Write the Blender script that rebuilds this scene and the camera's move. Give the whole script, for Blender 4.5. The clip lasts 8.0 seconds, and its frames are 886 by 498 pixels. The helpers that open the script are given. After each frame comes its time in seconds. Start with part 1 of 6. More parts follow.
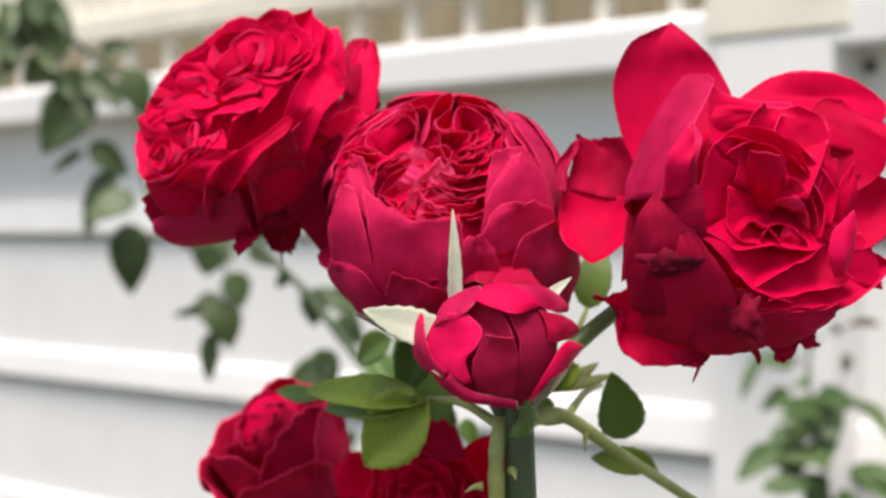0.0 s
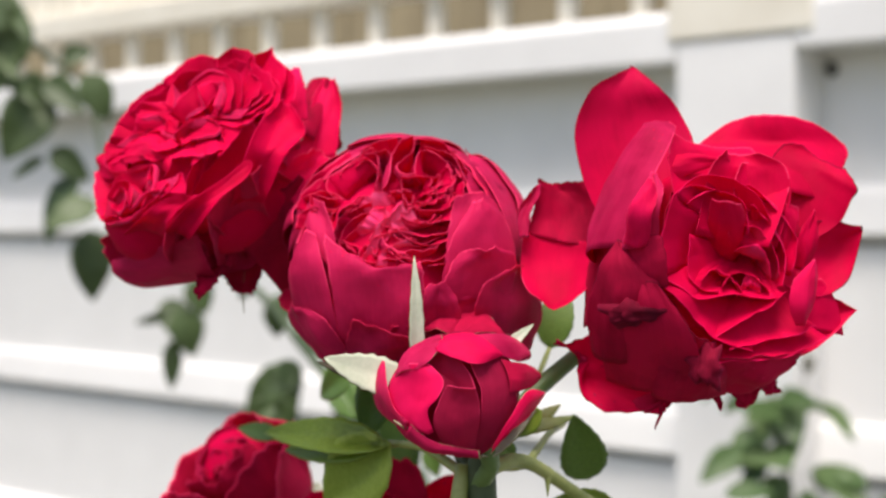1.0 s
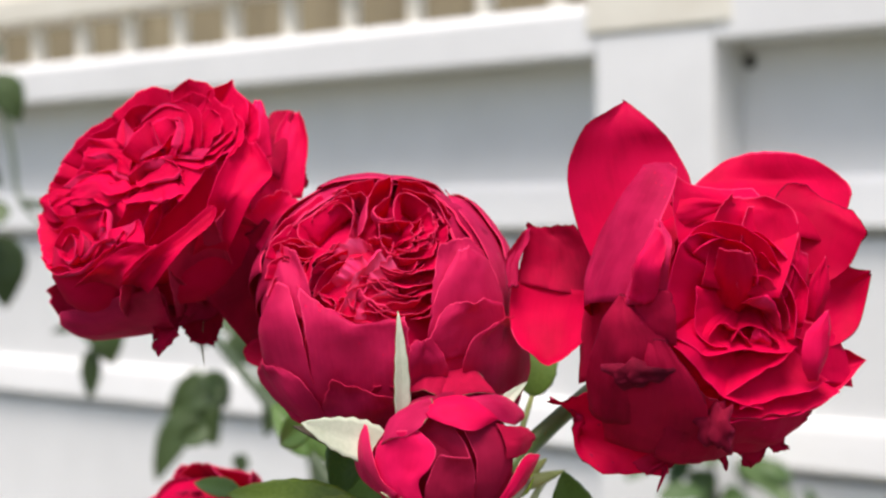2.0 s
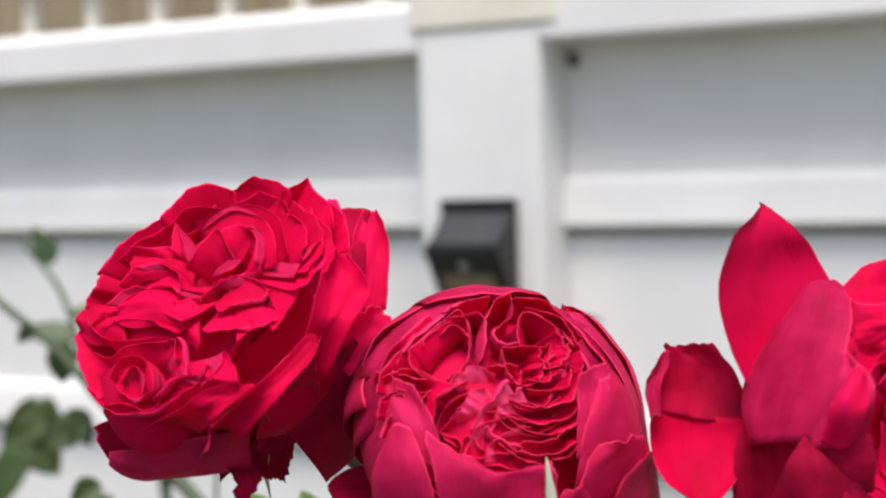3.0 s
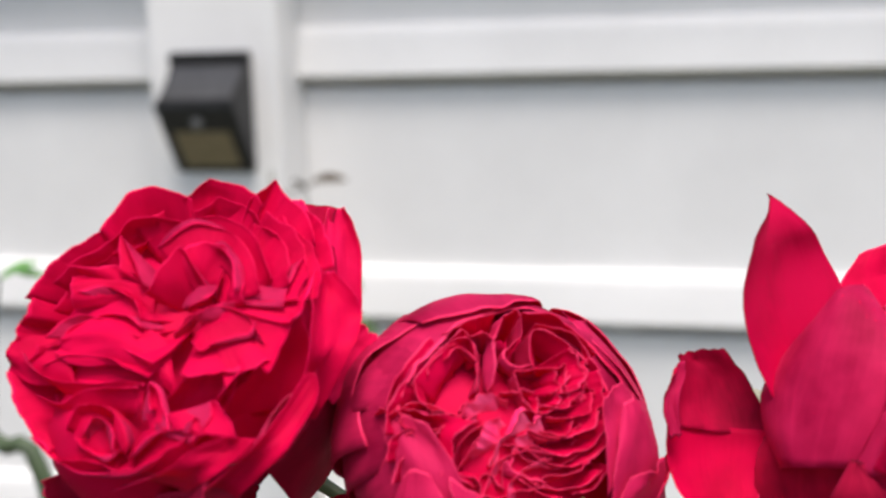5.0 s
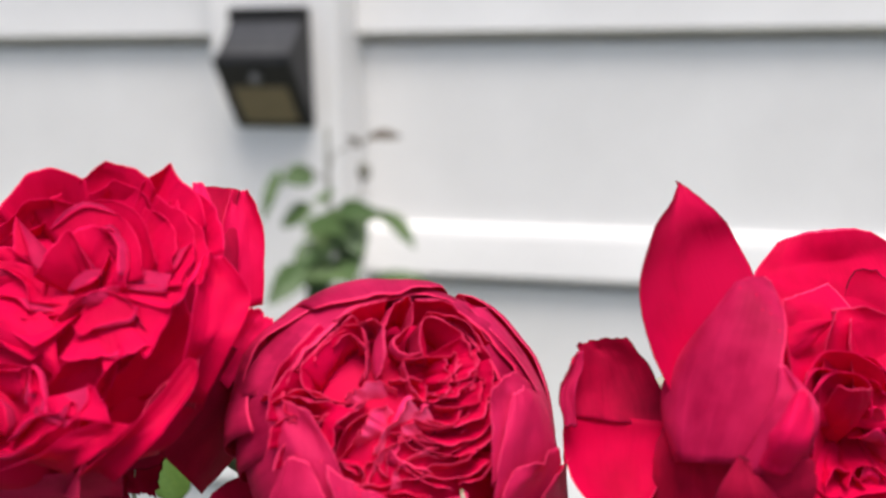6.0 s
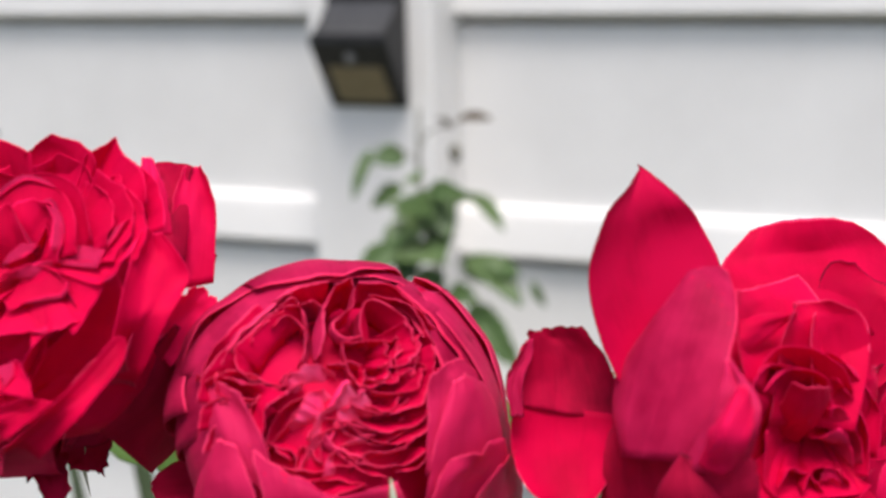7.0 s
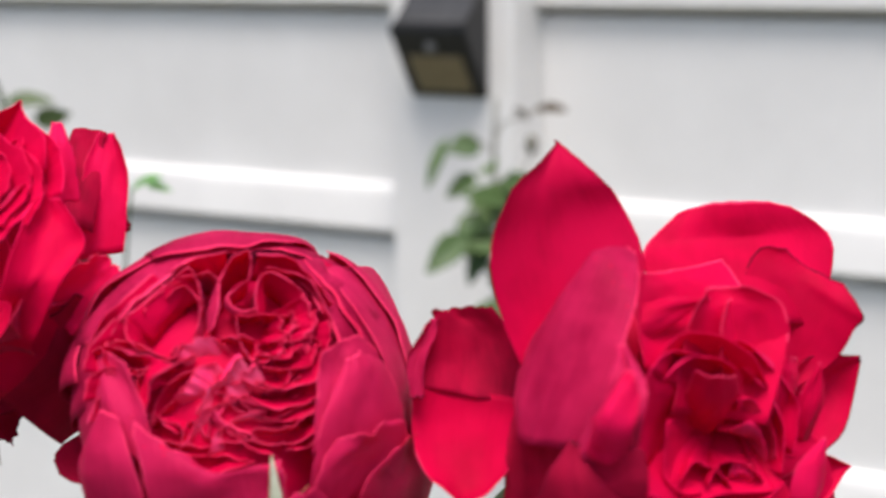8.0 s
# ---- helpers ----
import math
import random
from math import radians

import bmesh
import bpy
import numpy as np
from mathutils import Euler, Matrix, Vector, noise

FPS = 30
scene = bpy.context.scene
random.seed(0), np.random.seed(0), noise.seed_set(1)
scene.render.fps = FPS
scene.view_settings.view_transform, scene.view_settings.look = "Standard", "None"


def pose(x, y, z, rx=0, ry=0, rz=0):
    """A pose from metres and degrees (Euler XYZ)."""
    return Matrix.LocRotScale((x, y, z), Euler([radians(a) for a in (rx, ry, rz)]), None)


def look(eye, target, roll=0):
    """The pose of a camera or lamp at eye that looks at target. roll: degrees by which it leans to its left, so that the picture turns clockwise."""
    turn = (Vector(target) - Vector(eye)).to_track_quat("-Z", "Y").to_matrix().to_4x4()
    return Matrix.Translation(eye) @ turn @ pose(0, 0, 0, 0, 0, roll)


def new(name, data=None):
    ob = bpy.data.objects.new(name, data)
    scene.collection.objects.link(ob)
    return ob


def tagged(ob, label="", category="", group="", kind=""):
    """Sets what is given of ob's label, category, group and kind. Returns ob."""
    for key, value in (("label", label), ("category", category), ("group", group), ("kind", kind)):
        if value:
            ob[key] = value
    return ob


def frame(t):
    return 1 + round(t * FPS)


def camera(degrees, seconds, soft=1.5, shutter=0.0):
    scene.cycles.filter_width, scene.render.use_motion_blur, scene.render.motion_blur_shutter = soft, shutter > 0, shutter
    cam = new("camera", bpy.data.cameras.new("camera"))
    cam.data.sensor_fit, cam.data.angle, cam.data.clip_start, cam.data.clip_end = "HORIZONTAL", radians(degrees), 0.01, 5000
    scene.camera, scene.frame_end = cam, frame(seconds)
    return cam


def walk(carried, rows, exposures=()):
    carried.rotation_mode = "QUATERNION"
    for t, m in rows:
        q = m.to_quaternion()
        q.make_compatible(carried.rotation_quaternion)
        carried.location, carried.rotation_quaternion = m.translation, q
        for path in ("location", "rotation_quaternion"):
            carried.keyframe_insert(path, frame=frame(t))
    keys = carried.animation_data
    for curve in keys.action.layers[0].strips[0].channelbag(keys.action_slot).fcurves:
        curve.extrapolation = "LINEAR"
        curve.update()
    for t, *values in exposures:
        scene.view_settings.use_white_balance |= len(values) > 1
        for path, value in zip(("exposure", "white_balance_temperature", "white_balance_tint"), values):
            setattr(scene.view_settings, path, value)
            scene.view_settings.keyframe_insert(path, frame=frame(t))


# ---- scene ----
from functools import partial

cam = camera(32.84, 8.0, soft=2.2, shutter=0.3)
cam.data.dof.use_dof = True
cam.data.dof.focus_distance = 0.295
cam.data.dof.aperture_fstop = 18
PATH = [
    (0, (0.9849, -1.7193, 1.4517), (0.7166, -1.4226, 1.4466), -0.07),
    (0.5, (0.9916, -1.7186, 1.4596), (0.7261, -1.4195, 1.4546), -0.15),
    (1, (0.9843, -1.7177, 1.4633), (0.7232, -1.4148, 1.4564), -0.16),
    (1.2, (0.9838, -1.7135, 1.4690), (0.7242, -1.4092, 1.4605), -0.32),
    (2.3, (0.9394, -1.7086, 1.4839), (0.7101, -1.3811, 1.4716), -0.74),
    (2.5, (0.9264, -1.7088, 1.4926), (0.7076, -1.3742, 1.4789), -0.68),
    (2.8, (0.8964, -1.7126, 1.5005), (0.6940, -1.3680, 1.4849), -0.91),
    (3, (0.8784, -1.7130, 1.5039), (0.6867, -1.3623, 1.4867), -1.44),
    (3.2, (0.8685, -1.7108, 1.5070), (0.6863, -1.3552, 1.4876), -2.08),
    (3.5, (0.8548, -1.7001, 1.5135), (0.6876, -1.3376, 1.4879), -2.71),
    (3.8, (0.8309, -1.7000, 1.5199), (0.6828, -1.3299, 1.4867), -2.83),
    (4, (0.8201, -1.7025, 1.5216), (0.6841, -1.3283, 1.4831), -3.36),
    (4.2, (0.8133, -1.7024, 1.5220), (0.6877, -1.3251, 1.4785), -3.24),
    (5.3, (0.8217, -1.7013, 1.5412), (0.7024, -1.3262, 1.4701), -1.68),
    (5.5, (0.8270, -1.6965, 1.5439), (0.7038, -1.3231, 1.4701), -1.49),
    (5.8, (0.8402, -1.6923, 1.5415), (0.7085, -1.3223, 1.4660), -1.67),
    (6, (0.8461, -1.6889, 1.5387), (0.7088, -1.3211, 1.4622), -1.79),
    (6.2, (0.8473, -1.6860, 1.5382), (0.7052, -1.3202, 1.4608), -1.54),
    (6.5, (0.8504, -1.6793, 1.5402), (0.7007, -1.3169, 1.4614), -1.26),
    (6.7, (0.8586, -1.6734, 1.5376), (0.7023, -1.3139, 1.4578), -1.25),
    (7, (0.8688, -1.6714, 1.5364), (0.7038, -1.3159, 1.4561), -1.40),
    (7.2, (0.8712, -1.6665, 1.5359), (0.7020, -1.3132, 1.4548), -0.83),
    (7.5, (0.8791, -1.6618, 1.5304), (0.7029, -1.3120, 1.4491), -0.97),
    (7.8, (0.8877, -1.6576, 1.5308), (0.7039, -1.3117, 1.4499), -0.99),
    (8, (0.8936, -1.6503, 1.5312), (0.7047, -1.3073, 1.4497), -0.69),
]
walk(cam, [(t, look(eye, target, roll)) for t, eye, target, roll in PATH], exposures=((0, .38, 6950, 10), (1.2, .38, 6900, 10), (2.6, .31, 6700, 10), (4.0, .25, 6700, 10), (5.5, .26, 6700, 10), (8.0, .23, 6680, 10)))

# ---- light: bright haze, a wide soft sun high in front of the fence ----
SUN_TO = Vector((0.15, -0.33, 0.93)).normalized()
world = bpy.data.worlds.new("sky")
scene.world = world
world.use_nodes = True
wn = world.node_tree
sky = wn.nodes.new("ShaderNodeTexSky")
sky.sky_type, sky.sun_disc = "NISHITA", False
sky.sun_elevation = math.asin(SUN_TO.z)
sky.sun_rotation = math.atan2(SUN_TO.x, SUN_TO.y)
sky.air_density, sky.dust_density = 1.0, 3.0
bg = wn.nodes["Background"]
bg.inputs["Strength"].default_value = 0.15
wn.links.new(sky.outputs["Color"], bg.inputs["Color"])
sun_data = bpy.data.lights.new("sun", "SUN")
sun_data.energy, sun_data.angle, sun_data.color = 3.2, radians(28), (1.0, 0.975, 0.95)
sun = new("sun", sun_data)
sun.matrix_world = look(SUN_TO * 8 + Vector((0, 0, 1)), (0, 0, 1))


# ---- materials ----
def material(name):
    m = bpy.data.materials.new(name)
    m.use_nodes = True
    return m, m.node_tree, m.node_tree.nodes["Principled BSDF"]


def node(nt, kind, **values):
    n = nt.nodes.new(kind)
    for key, value in values.items():
        n.inputs[key.replace("_", " ")].default_value = value
    return n


def surface(name, low, high, scale=40, fine=400, rough=0.5, bump=0.1, size=0.001, stretch=(1, 1, 1), random_mix=0.0, metallic=0.0):
    """Two-scale colour variation and relief in object space."""
    m, nt, b = material(name)
    tc = nt.nodes.new("ShaderNodeTexCoord")
    mp = nt.nodes.new("ShaderNodeMapping")
    mp.inputs["Scale"].default_value = stretch
    nt.links.new(tc.outputs["Object"], mp.inputs["Vector"])
    big = node(nt, "ShaderNodeTexNoise", Scale=scale, Detail=4.0, Roughness=0.6)
    small = node(nt, "ShaderNodeTexNoise", Scale=fine, Detail=3.0, Roughness=0.6)
    for n in (big, small):
        nt.links.new(mp.outputs["Vector"], n.inputs["Vector"])
    mix = nt.nodes.new("ShaderNodeMath")
    mix.operation = "MULTIPLY_ADD"
    nt.links.new(small.outputs["Fac"], mix.inputs[0])
    mix.inputs[1].default_value = 0.35
    nt.links.new(big.outputs["Fac"], mix.inputs[2])
    value = mix.outputs[0]
    if random_mix:
        info = nt.nodes.new("ShaderNodeObjectInfo")
        add = nt.nodes.new("ShaderNodeMath")
        add.operation = "MULTIPLY_ADD"
        nt.links.new(info.outputs["Random"], add.inputs[0])
        add.inputs[1].default_value = random_mix
        nt.links.new(value, add.inputs[2])
        value = add.outputs[0]
    ramp = nt.nodes.new("ShaderNodeValToRGB")
    ramp.color_ramp.elements[0].position, ramp.color_ramp.elements[0].color = 0.4, (*low, 1)
    ramp.color_ramp.elements[1].position, ramp.color_ramp.elements[1].color = 0.9 + random_mix * 0.6, (*high, 1)
    nt.links.new(value, ramp.inputs["Fac"])
    nt.links.new(ramp.outputs["Color"], b.inputs["Base Color"])
    bm_ = node(nt, "ShaderNodeBump", Strength=bump, Distance=size)
    nt.links.new(small.outputs["Fac"], bm_.inputs["Height"])
    nt.links.new(bm_.outputs["Normal"], b.inputs["Normal"])
    b.inputs["Roughness"].default_value = rough
    b.inputs["Metallic"].default_value = metallic
    return m


def petal_material(name, low, high, through_color, glow=0.3, rough=0.55, sheen=0.25):
    """Velvety petal: streaks along its length by UV, soft mottling, light passing through."""
    m, nt, b = material(name)
    uv = nt.nodes.new("ShaderNodeUVMap")
    uv.uv_map = "UVMap"
    mp = nt.nodes.new("ShaderNodeMapping")
    mp.inputs["Scale"].default_value = (13, 1.4, 1)
    nt.links.new(uv.outputs["UV"], mp.inputs["Vector"])
    streak = node(nt, "ShaderNodeTexNoise", Scale=2.2, Detail=5.0, Roughness=0.65)
    nt.links.new(mp.outputs["Vector"], streak.inputs["Vector"])
    tc = nt.nodes.new("ShaderNodeTexCoord")
    blotch = node(nt, "ShaderNodeTexNoise", Scale=120.0, Detail=3.0, Roughness=0.55)
    nt.links.new(tc.outputs["Object"], blotch.inputs["Vector"])
    info = nt.nodes.new("ShaderNodeObjectInfo")
    a1 = nt.nodes.new("ShaderNodeMath")
    a1.operation = "MULTIPLY_ADD"
    nt.links.new(streak.outputs["Fac"], a1.inputs[0])
    a1.inputs[1].default_value = 0.36
    nt.links.new(blotch.outputs["Fac"], a1.inputs[2])
    a2 = nt.nodes.new("ShaderNodeMath")
    a2.operation = "MULTIPLY_ADD"
    nt.links.new(info.outputs["Random"], a2.inputs[0])
    a2.inputs[1].default_value = 0.35
    nt.links.new(a1.outputs[0], a2.inputs[2])
    ramp = nt.nodes.new("ShaderNodeValToRGB")
    ramp.color_ramp.elements[0].position, ramp.color_ramp.elements[0].color = 0.54, (*low, 1)
    ramp.color_ramp.elements[1].position, ramp.color_ramp.elements[1].color = 1.0, (*high, 1)
    nt.links.new(a2.outputs[0], ramp.inputs["Fac"])
    nt.links.new(ramp.outputs["Color"], b.inputs["Base Color"])
    b.inputs["Roughness"].default_value = rough
    b.inputs["Specular IOR Level"].default_value = 0.06
    b.inputs["Sheen Weight"].default_value = sheen
    b.inputs["Sheen Tint"].default_value = (1.0, 0.06, 0.20, 1)
    bump = node(nt, "ShaderNodeBump", Strength=0.38, Distance=0.0005)
    crumple = node(nt, "ShaderNodeTexNoise", Scale=240.0, Detail=4.0, Roughness=0.6)
    nt.links.new(tc.outputs["Object"], crumple.inputs["Vector"])
    relief = nt.nodes.new("ShaderNodeMath")
    relief.operation = "MULTIPLY_ADD"
    nt.links.new(crumple.outputs["Fac"], relief.inputs[0])
    relief.inputs[1].default_value = 0.7
    nt.links.new(streak.outputs["Fac"], relief.inputs[2])
    nt.links.new(relief.outputs[0], bump.inputs["Height"])
    nt.links.new(bump.outputs["Normal"], b.inputs["Normal"])
    tr = node(nt, "ShaderNodeBsdfTranslucent", Color=(*through_color, 1))
    mix = nt.nodes.new("ShaderNodeMixShader")
    mix.inputs["Fac"].default_value = glow
    nt.links.new(b.outputs[0], mix.inputs[1])
    nt.links.new(tr.outputs[0], mix.inputs[2])
    nt.links.new(mix.outputs[0], nt.nodes["Material Output"].inputs["Surface"])
    return m


def leaf_material(name, low, high, rough=0.4, glow=0.25):
    m, nt, b = material(name)
    uv = nt.nodes.new("ShaderNodeUVMap")
    uv.uv_map = "UVMap"
    mp = nt.nodes.new("ShaderNodeMapping")
    mp.inputs["Scale"].default_value = (4, 9, 1)
    nt.links.new(uv.outputs["UV"], mp.inputs["Vector"])
    veins = node(nt, "ShaderNodeTexNoise", Scale=2.5, Detail=4.0, Roughness=0.6)
    nt.links.new(mp.outputs["Vector"], veins.inputs["Vector"])
    info = nt.nodes.new("ShaderNodeObjectInfo")
    add = nt.nodes.new("ShaderNodeMath")
    add.operation = "MULTIPLY_ADD"
    nt.links.new(info.outputs["Random"], add.inputs[0])
    add.inputs[1].default_value = 0.4
    nt.links.new(veins.outputs["Fac"], add.inputs[2])
    ramp = nt.nodes.new("ShaderNodeValToRGB")
    ramp.color_ramp.elements[0].position, ramp.color_ramp.elements[0].color = 0.4, (*low, 1)
    ramp.color_ramp.elements[1].position, ramp.color_ramp.elements[1].color = 0.95, (*high, 1)
    nt.links.new(add.outputs[0], ramp.inputs["Fac"])
    nt.links.new(ramp.outputs["Color"], b.inputs["Base Color"])
    b.inputs["Roughness"].default_value = rough
    bump = node(nt, "ShaderNodeBump", Strength=0.4, Distance=0.0006)
    nt.links.new(veins.outputs["Fac"], bump.inputs["Height"])
    nt.links.new(bump.outputs["Normal"], b.inputs["Normal"])
    tr = node(nt, "ShaderNodeBsdfTranslucent", Color=(high[0] * 1.6, high[1] * 1.7, high[2], 1))
    mix = nt.nodes.new("ShaderNodeMixShader")
    mix.inputs["Fac"].default_value = glow
    nt.links.new(b.outputs[0], mix.inputs[1])
    nt.links.new(tr.outputs[0], mix.inputs[2])
    nt.links.new(mix.outputs[0], nt.nodes["Material Output"].inputs["Surface"])
    return m


FENCE = surface("fence_paint", (0.735, 0.722, 0.712), (0.835, 0.822, 0.812), scale=5, fine=160, rough=0.45, bump=0.08)
CREAM = surface("cream_paint", (0.70, 0.645, 0.54), (0.83, 0.785, 0.685), scale=9, fine=200, rough=0.5, bump=0.1)
TIMBER = surface("weathered_timber", (0.20, 0.155, 0.09), (0.38, 0.31, 0.19), scale=6, fine=60, rough=0.8, bump=0.3, stretch=(1, 1, 0.2))
PLASTIC = surface("black_plastic", (0.003, 0.003, 0.004), (0.010, 0.010, 0.011), scale=60, fine=900, rough=0.48, bump=0.1, size=0.0003)
SOLAR = surface("solar_cell", (0.025, 0.025, 0.028), (0.055, 0.055, 0.058), scale=80, fine=500, rough=0.34, bump=0.02)
AMBER = surface("led_cover", (0.19, 0.145, 0.075), (0.28, 0.22, 0.13), scale=120, fine=600, rough=0.3, bump=0.05)
LENS = surface("sensor_lens", (0.10, 0.10, 0.10), (0.17, 0.17, 0.17), scale=60, fine=400, rough=0.3)
DIRT = surface("dirt_spot", (0.01, 0.008, 0.006), (0.05, 0.04, 0.03), scale=200, fine=900, rough=0.9)
SOIL = surface("dry_lawn", (0.060, 0.062, 0.040), (0.12, 0.122, 0.080), scale=3, fine=60, rough=0.95, bump=0.6, size=0.02)
STEM = surface("green_stem", (0.05, 0.10, 0.025), (0.13, 0.20, 0.06), scale=60, fine=500, rough=0.45, bump=0.15, size=0.0004)
STEM_DARK = surface("dark_stem", (0.03, 0.05, 0.02), (0.08, 0.11, 0.05), scale=60, fine=500, rough=0.55, bump=0.2, size=0.0004)
STEM_PALE = surface("pale_stem", (0.19, 0.235, 0.05), (0.43, 0.44, 0.16), scale=60, fine=500, rough=0.45, bump=0.15, size=0.0004)
STEM_GREY = surface("grey_stem", (0.10, 0.095, 0.07), (0.20, 0.19, 0.15), scale=60, fine=500, rough=0.7, bump=0.2, size=0.0004)
SEPAL = surface("pale_sepal", (0.33, 0.36, 0.26), (0.53, 0.54, 0.43), scale=120, fine=900, rough=0.6, bump=0.2, size=0.0003)
SEPAL_BACK = surface("sepal_back", (0.16, 0.10, 0.05), (0.34, 0.30, 0.15), scale=120, fine=900, rough=0.6, bump=0.2, size=0.0003)
LEAF = leaf_material("rose_leaf", (0.045, 0.105, 0.02), (0.15, 0.25, 0.05))
LEAF_LIGHT = leaf_material("young_leaf", (0.13, 0.20, 0.015), (0.28, 0.36, 0.06))
LEAF_FRESH = leaf_material("fresh_leaf", (0.09, 0.28, 0.06), (0.20, 0.42, 0.12))
LEAF_DARK = leaf_material("dark_leaf", (0.035, 0.060, 0.018), (0.085, 0.128, 0.040), rough=0.5, glow=0.18)
LEAF_GREY = leaf_material("seedling_leaf", (0.050, 0.10, 0.030), (0.12, 0.19, 0.06), rough=0.5)
LEAF_DRY = leaf_material("dry_leaf", (0.03, 0.022, 0.014), (0.09, 0.065, 0.04), rough=0.8, glow=0.1)
RED = petal_material("petal_face", (0.58, 0.0009, 0.047), (0.84, 0.0023, 0.081), (1.0, 0.0010, 0.090), glow=0.40, sheen=0.07)
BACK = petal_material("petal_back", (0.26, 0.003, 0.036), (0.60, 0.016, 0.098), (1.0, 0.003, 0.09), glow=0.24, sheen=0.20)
ROSY = petal_material("petal_rosy_back", (0.33, 0.004, 0.046), (0.62, 0.016, 0.100), (1.0, 0.004, 0.09), glow=0.22, sheen=0.15)
# paler pink edge: the light that petal rims catch, painted as colour
LIT_RIM = petal_material("petal_lit_rim", (0.82, 0.018, 0.10), (0.98, 0.055, 0.19), (1.0, 0.004, 0.1), glow=0.25, sheen=0.03)
# wilted petals, and the shadow painted under the fully open rose
WILT_SHADE = petal_material("petal_wilted_shaded", (0.25, 0.003, 0.025), (0.54, 0.007, 0.056), (0.7, 0.002, 0.05), glow=0.2, rough=0.7, sheen=0.1)
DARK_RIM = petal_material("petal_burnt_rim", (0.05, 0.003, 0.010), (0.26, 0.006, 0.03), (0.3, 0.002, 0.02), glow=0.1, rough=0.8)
MAGENTA = petal_material("petal_pale_heart", (0.88, 0.004, 0.10), (0.96, 0.035, 0.19), (1.0, 0.02, 0.16), glow=0.22, sheen=0.08)
PALE = petal_material("petal_pale_streak", (0.88, 0.014, 0.13), (1.0, 0.125, 0.33), (1.0, 0.03, 0.18), glow=0.20, sheen=0.10)
DEEP = petal_material("petal_deep_crimson", (0.36, 0.0008, 0.029), (0.57, 0.0017, 0.054), (0.9, 0.001, 0.08), glow=0.18, sheen=0.06)
PINK = petal_material("petal_pink_lobe", (0.70, 0.002, 0.062), (0.95, 0.009, 0.12), (1.0, 0.004, 0.12), glow=0.25, sheen=0.15)
BUD_BACK = petal_material("petal_bud_back", (0.20, 0.004, 0.028), (0.42, 0.012, 0.060), (0.9, 0.003, 0.07), glow=0.18, sheen=0.10)
# darker red for petal parts in shade: the shade is in the colour
SHADED_RED = petal_material("petal_shaded", (0.14, 0.001, 0.014), (0.50, 0.003, 0.045), (0.6, 0.002, 0.05), glow=0.18, rough=0.7, sheen=0.05)


# ---- builders ----
def part(name, bm, mats, parent=None, label="", smooth=False):
    me = bpy.data.meshes.new(name)
    bm.normal_update()
    bm.to_mesh(me)
    bm.free()
    for mt in mats if isinstance(mats, (list, tuple)) else [mats]:
        me.materials.append(mt)
    if smooth:
        for p in me.polygons:
            p.use_smooth = True
    ob = new(name, me)
    if parent is not None:
        ob.parent = parent
    if label:
        tagged(ob, label)
    return ob


def box(x0, y0, z0, x1, y1, z1, bevel=0.002, seg=2):
    bm = bmesh.new()
    bmesh.ops.create_cube(bm, size=1)
    bmesh.ops.scale(bm, vec=(x1 - x0, y1 - y0, z1 - z0), verts=bm.verts)
    bmesh.ops.translate(bm, vec=((x0 + x1) / 2, (y0 + y1) / 2, (z0 + z1) / 2), verts=bm.verts)
    if bevel:
        bmesh.ops.bevel(bm, geom=bm.edges[:], offset=bevel, segments=seg, affect="EDGES", profile=0.5)
    return bm


def extrude_x(profile, x0, x1):
    """A closed outline in (y, z) drawn along x."""
    bm = bmesh.new()
    a = [bm.verts.new((x0, y, z)) for y, z in profile]
    b = [bm.verts.new((x1, y, z)) for y, z in profile]
    n = len(profile)
    for i in range(n):
        bm.faces.new((a[i], a[(i + 1) % n], b[(i + 1) % n], b[i]))
    bm.faces.new(a[::-1])
    bm.faces.new(b)
    bmesh.ops.recalc_face_normals(bm, faces=bm.faces[:])
    return bm


def smooth_path(points, n):
    """Catmull-Rom through the points."""
    p = [Vector(q) for q in points]
    p = [p[0] * 2 - p[1]] + p + [p[-1] * 2 - p[-2]]
    out = []
    for i in range(1, len(p) - 2):
        for k in range(n):
            t = k / n
            a, b, c, d = p[i - 1], p[i], p[i + 1], p[i + 2]
            out.append(0.5 * ((2 * b) + (c - a) * t + (2 * a - 5 * b + 4 * c - d) * t * t + (3 * b - a - 3 * c + d) * t ** 3))
    out.append(p[-2])
    return out


def tube(points, r0, r1, n=5, sides=10, bumpy=0.08):
    pts = smooth_path(points, n)
    bm = bmesh.new()
    rings = []
    ref = Vector((0.3, 0.2, 1)).normalized()
    for i, q in enumerate(pts):
        d = (pts[min(i + 1, len(pts) - 1)] - pts[max(i - 1, 0)]).normalized()
        s = d.cross(ref if abs(d.dot(ref)) < 0.95 else Vector((1, 0, 0))).normalized()
        u = s.cross(d)
        r = (r0 + (r1 - r0) * i / (len(pts) - 1)) * (1 + bumpy * noise.noise(q * 300))
        rings.append([bm.verts.new(q + (s * math.cos(2 * math.pi * k / sides) + u * math.sin(2 * math.pi * k / sides)) * r) for k in range(sides)])
    for a, b in zip(rings, rings[1:]):
        for k in range(sides):
            bm.faces.new((a[k], a[(k + 1) % sides], b[(k + 1) % sides], b[k]))
    bm.faces.new(rings[0][::-1])
    bm.faces.new(rings[-1])
    return bm


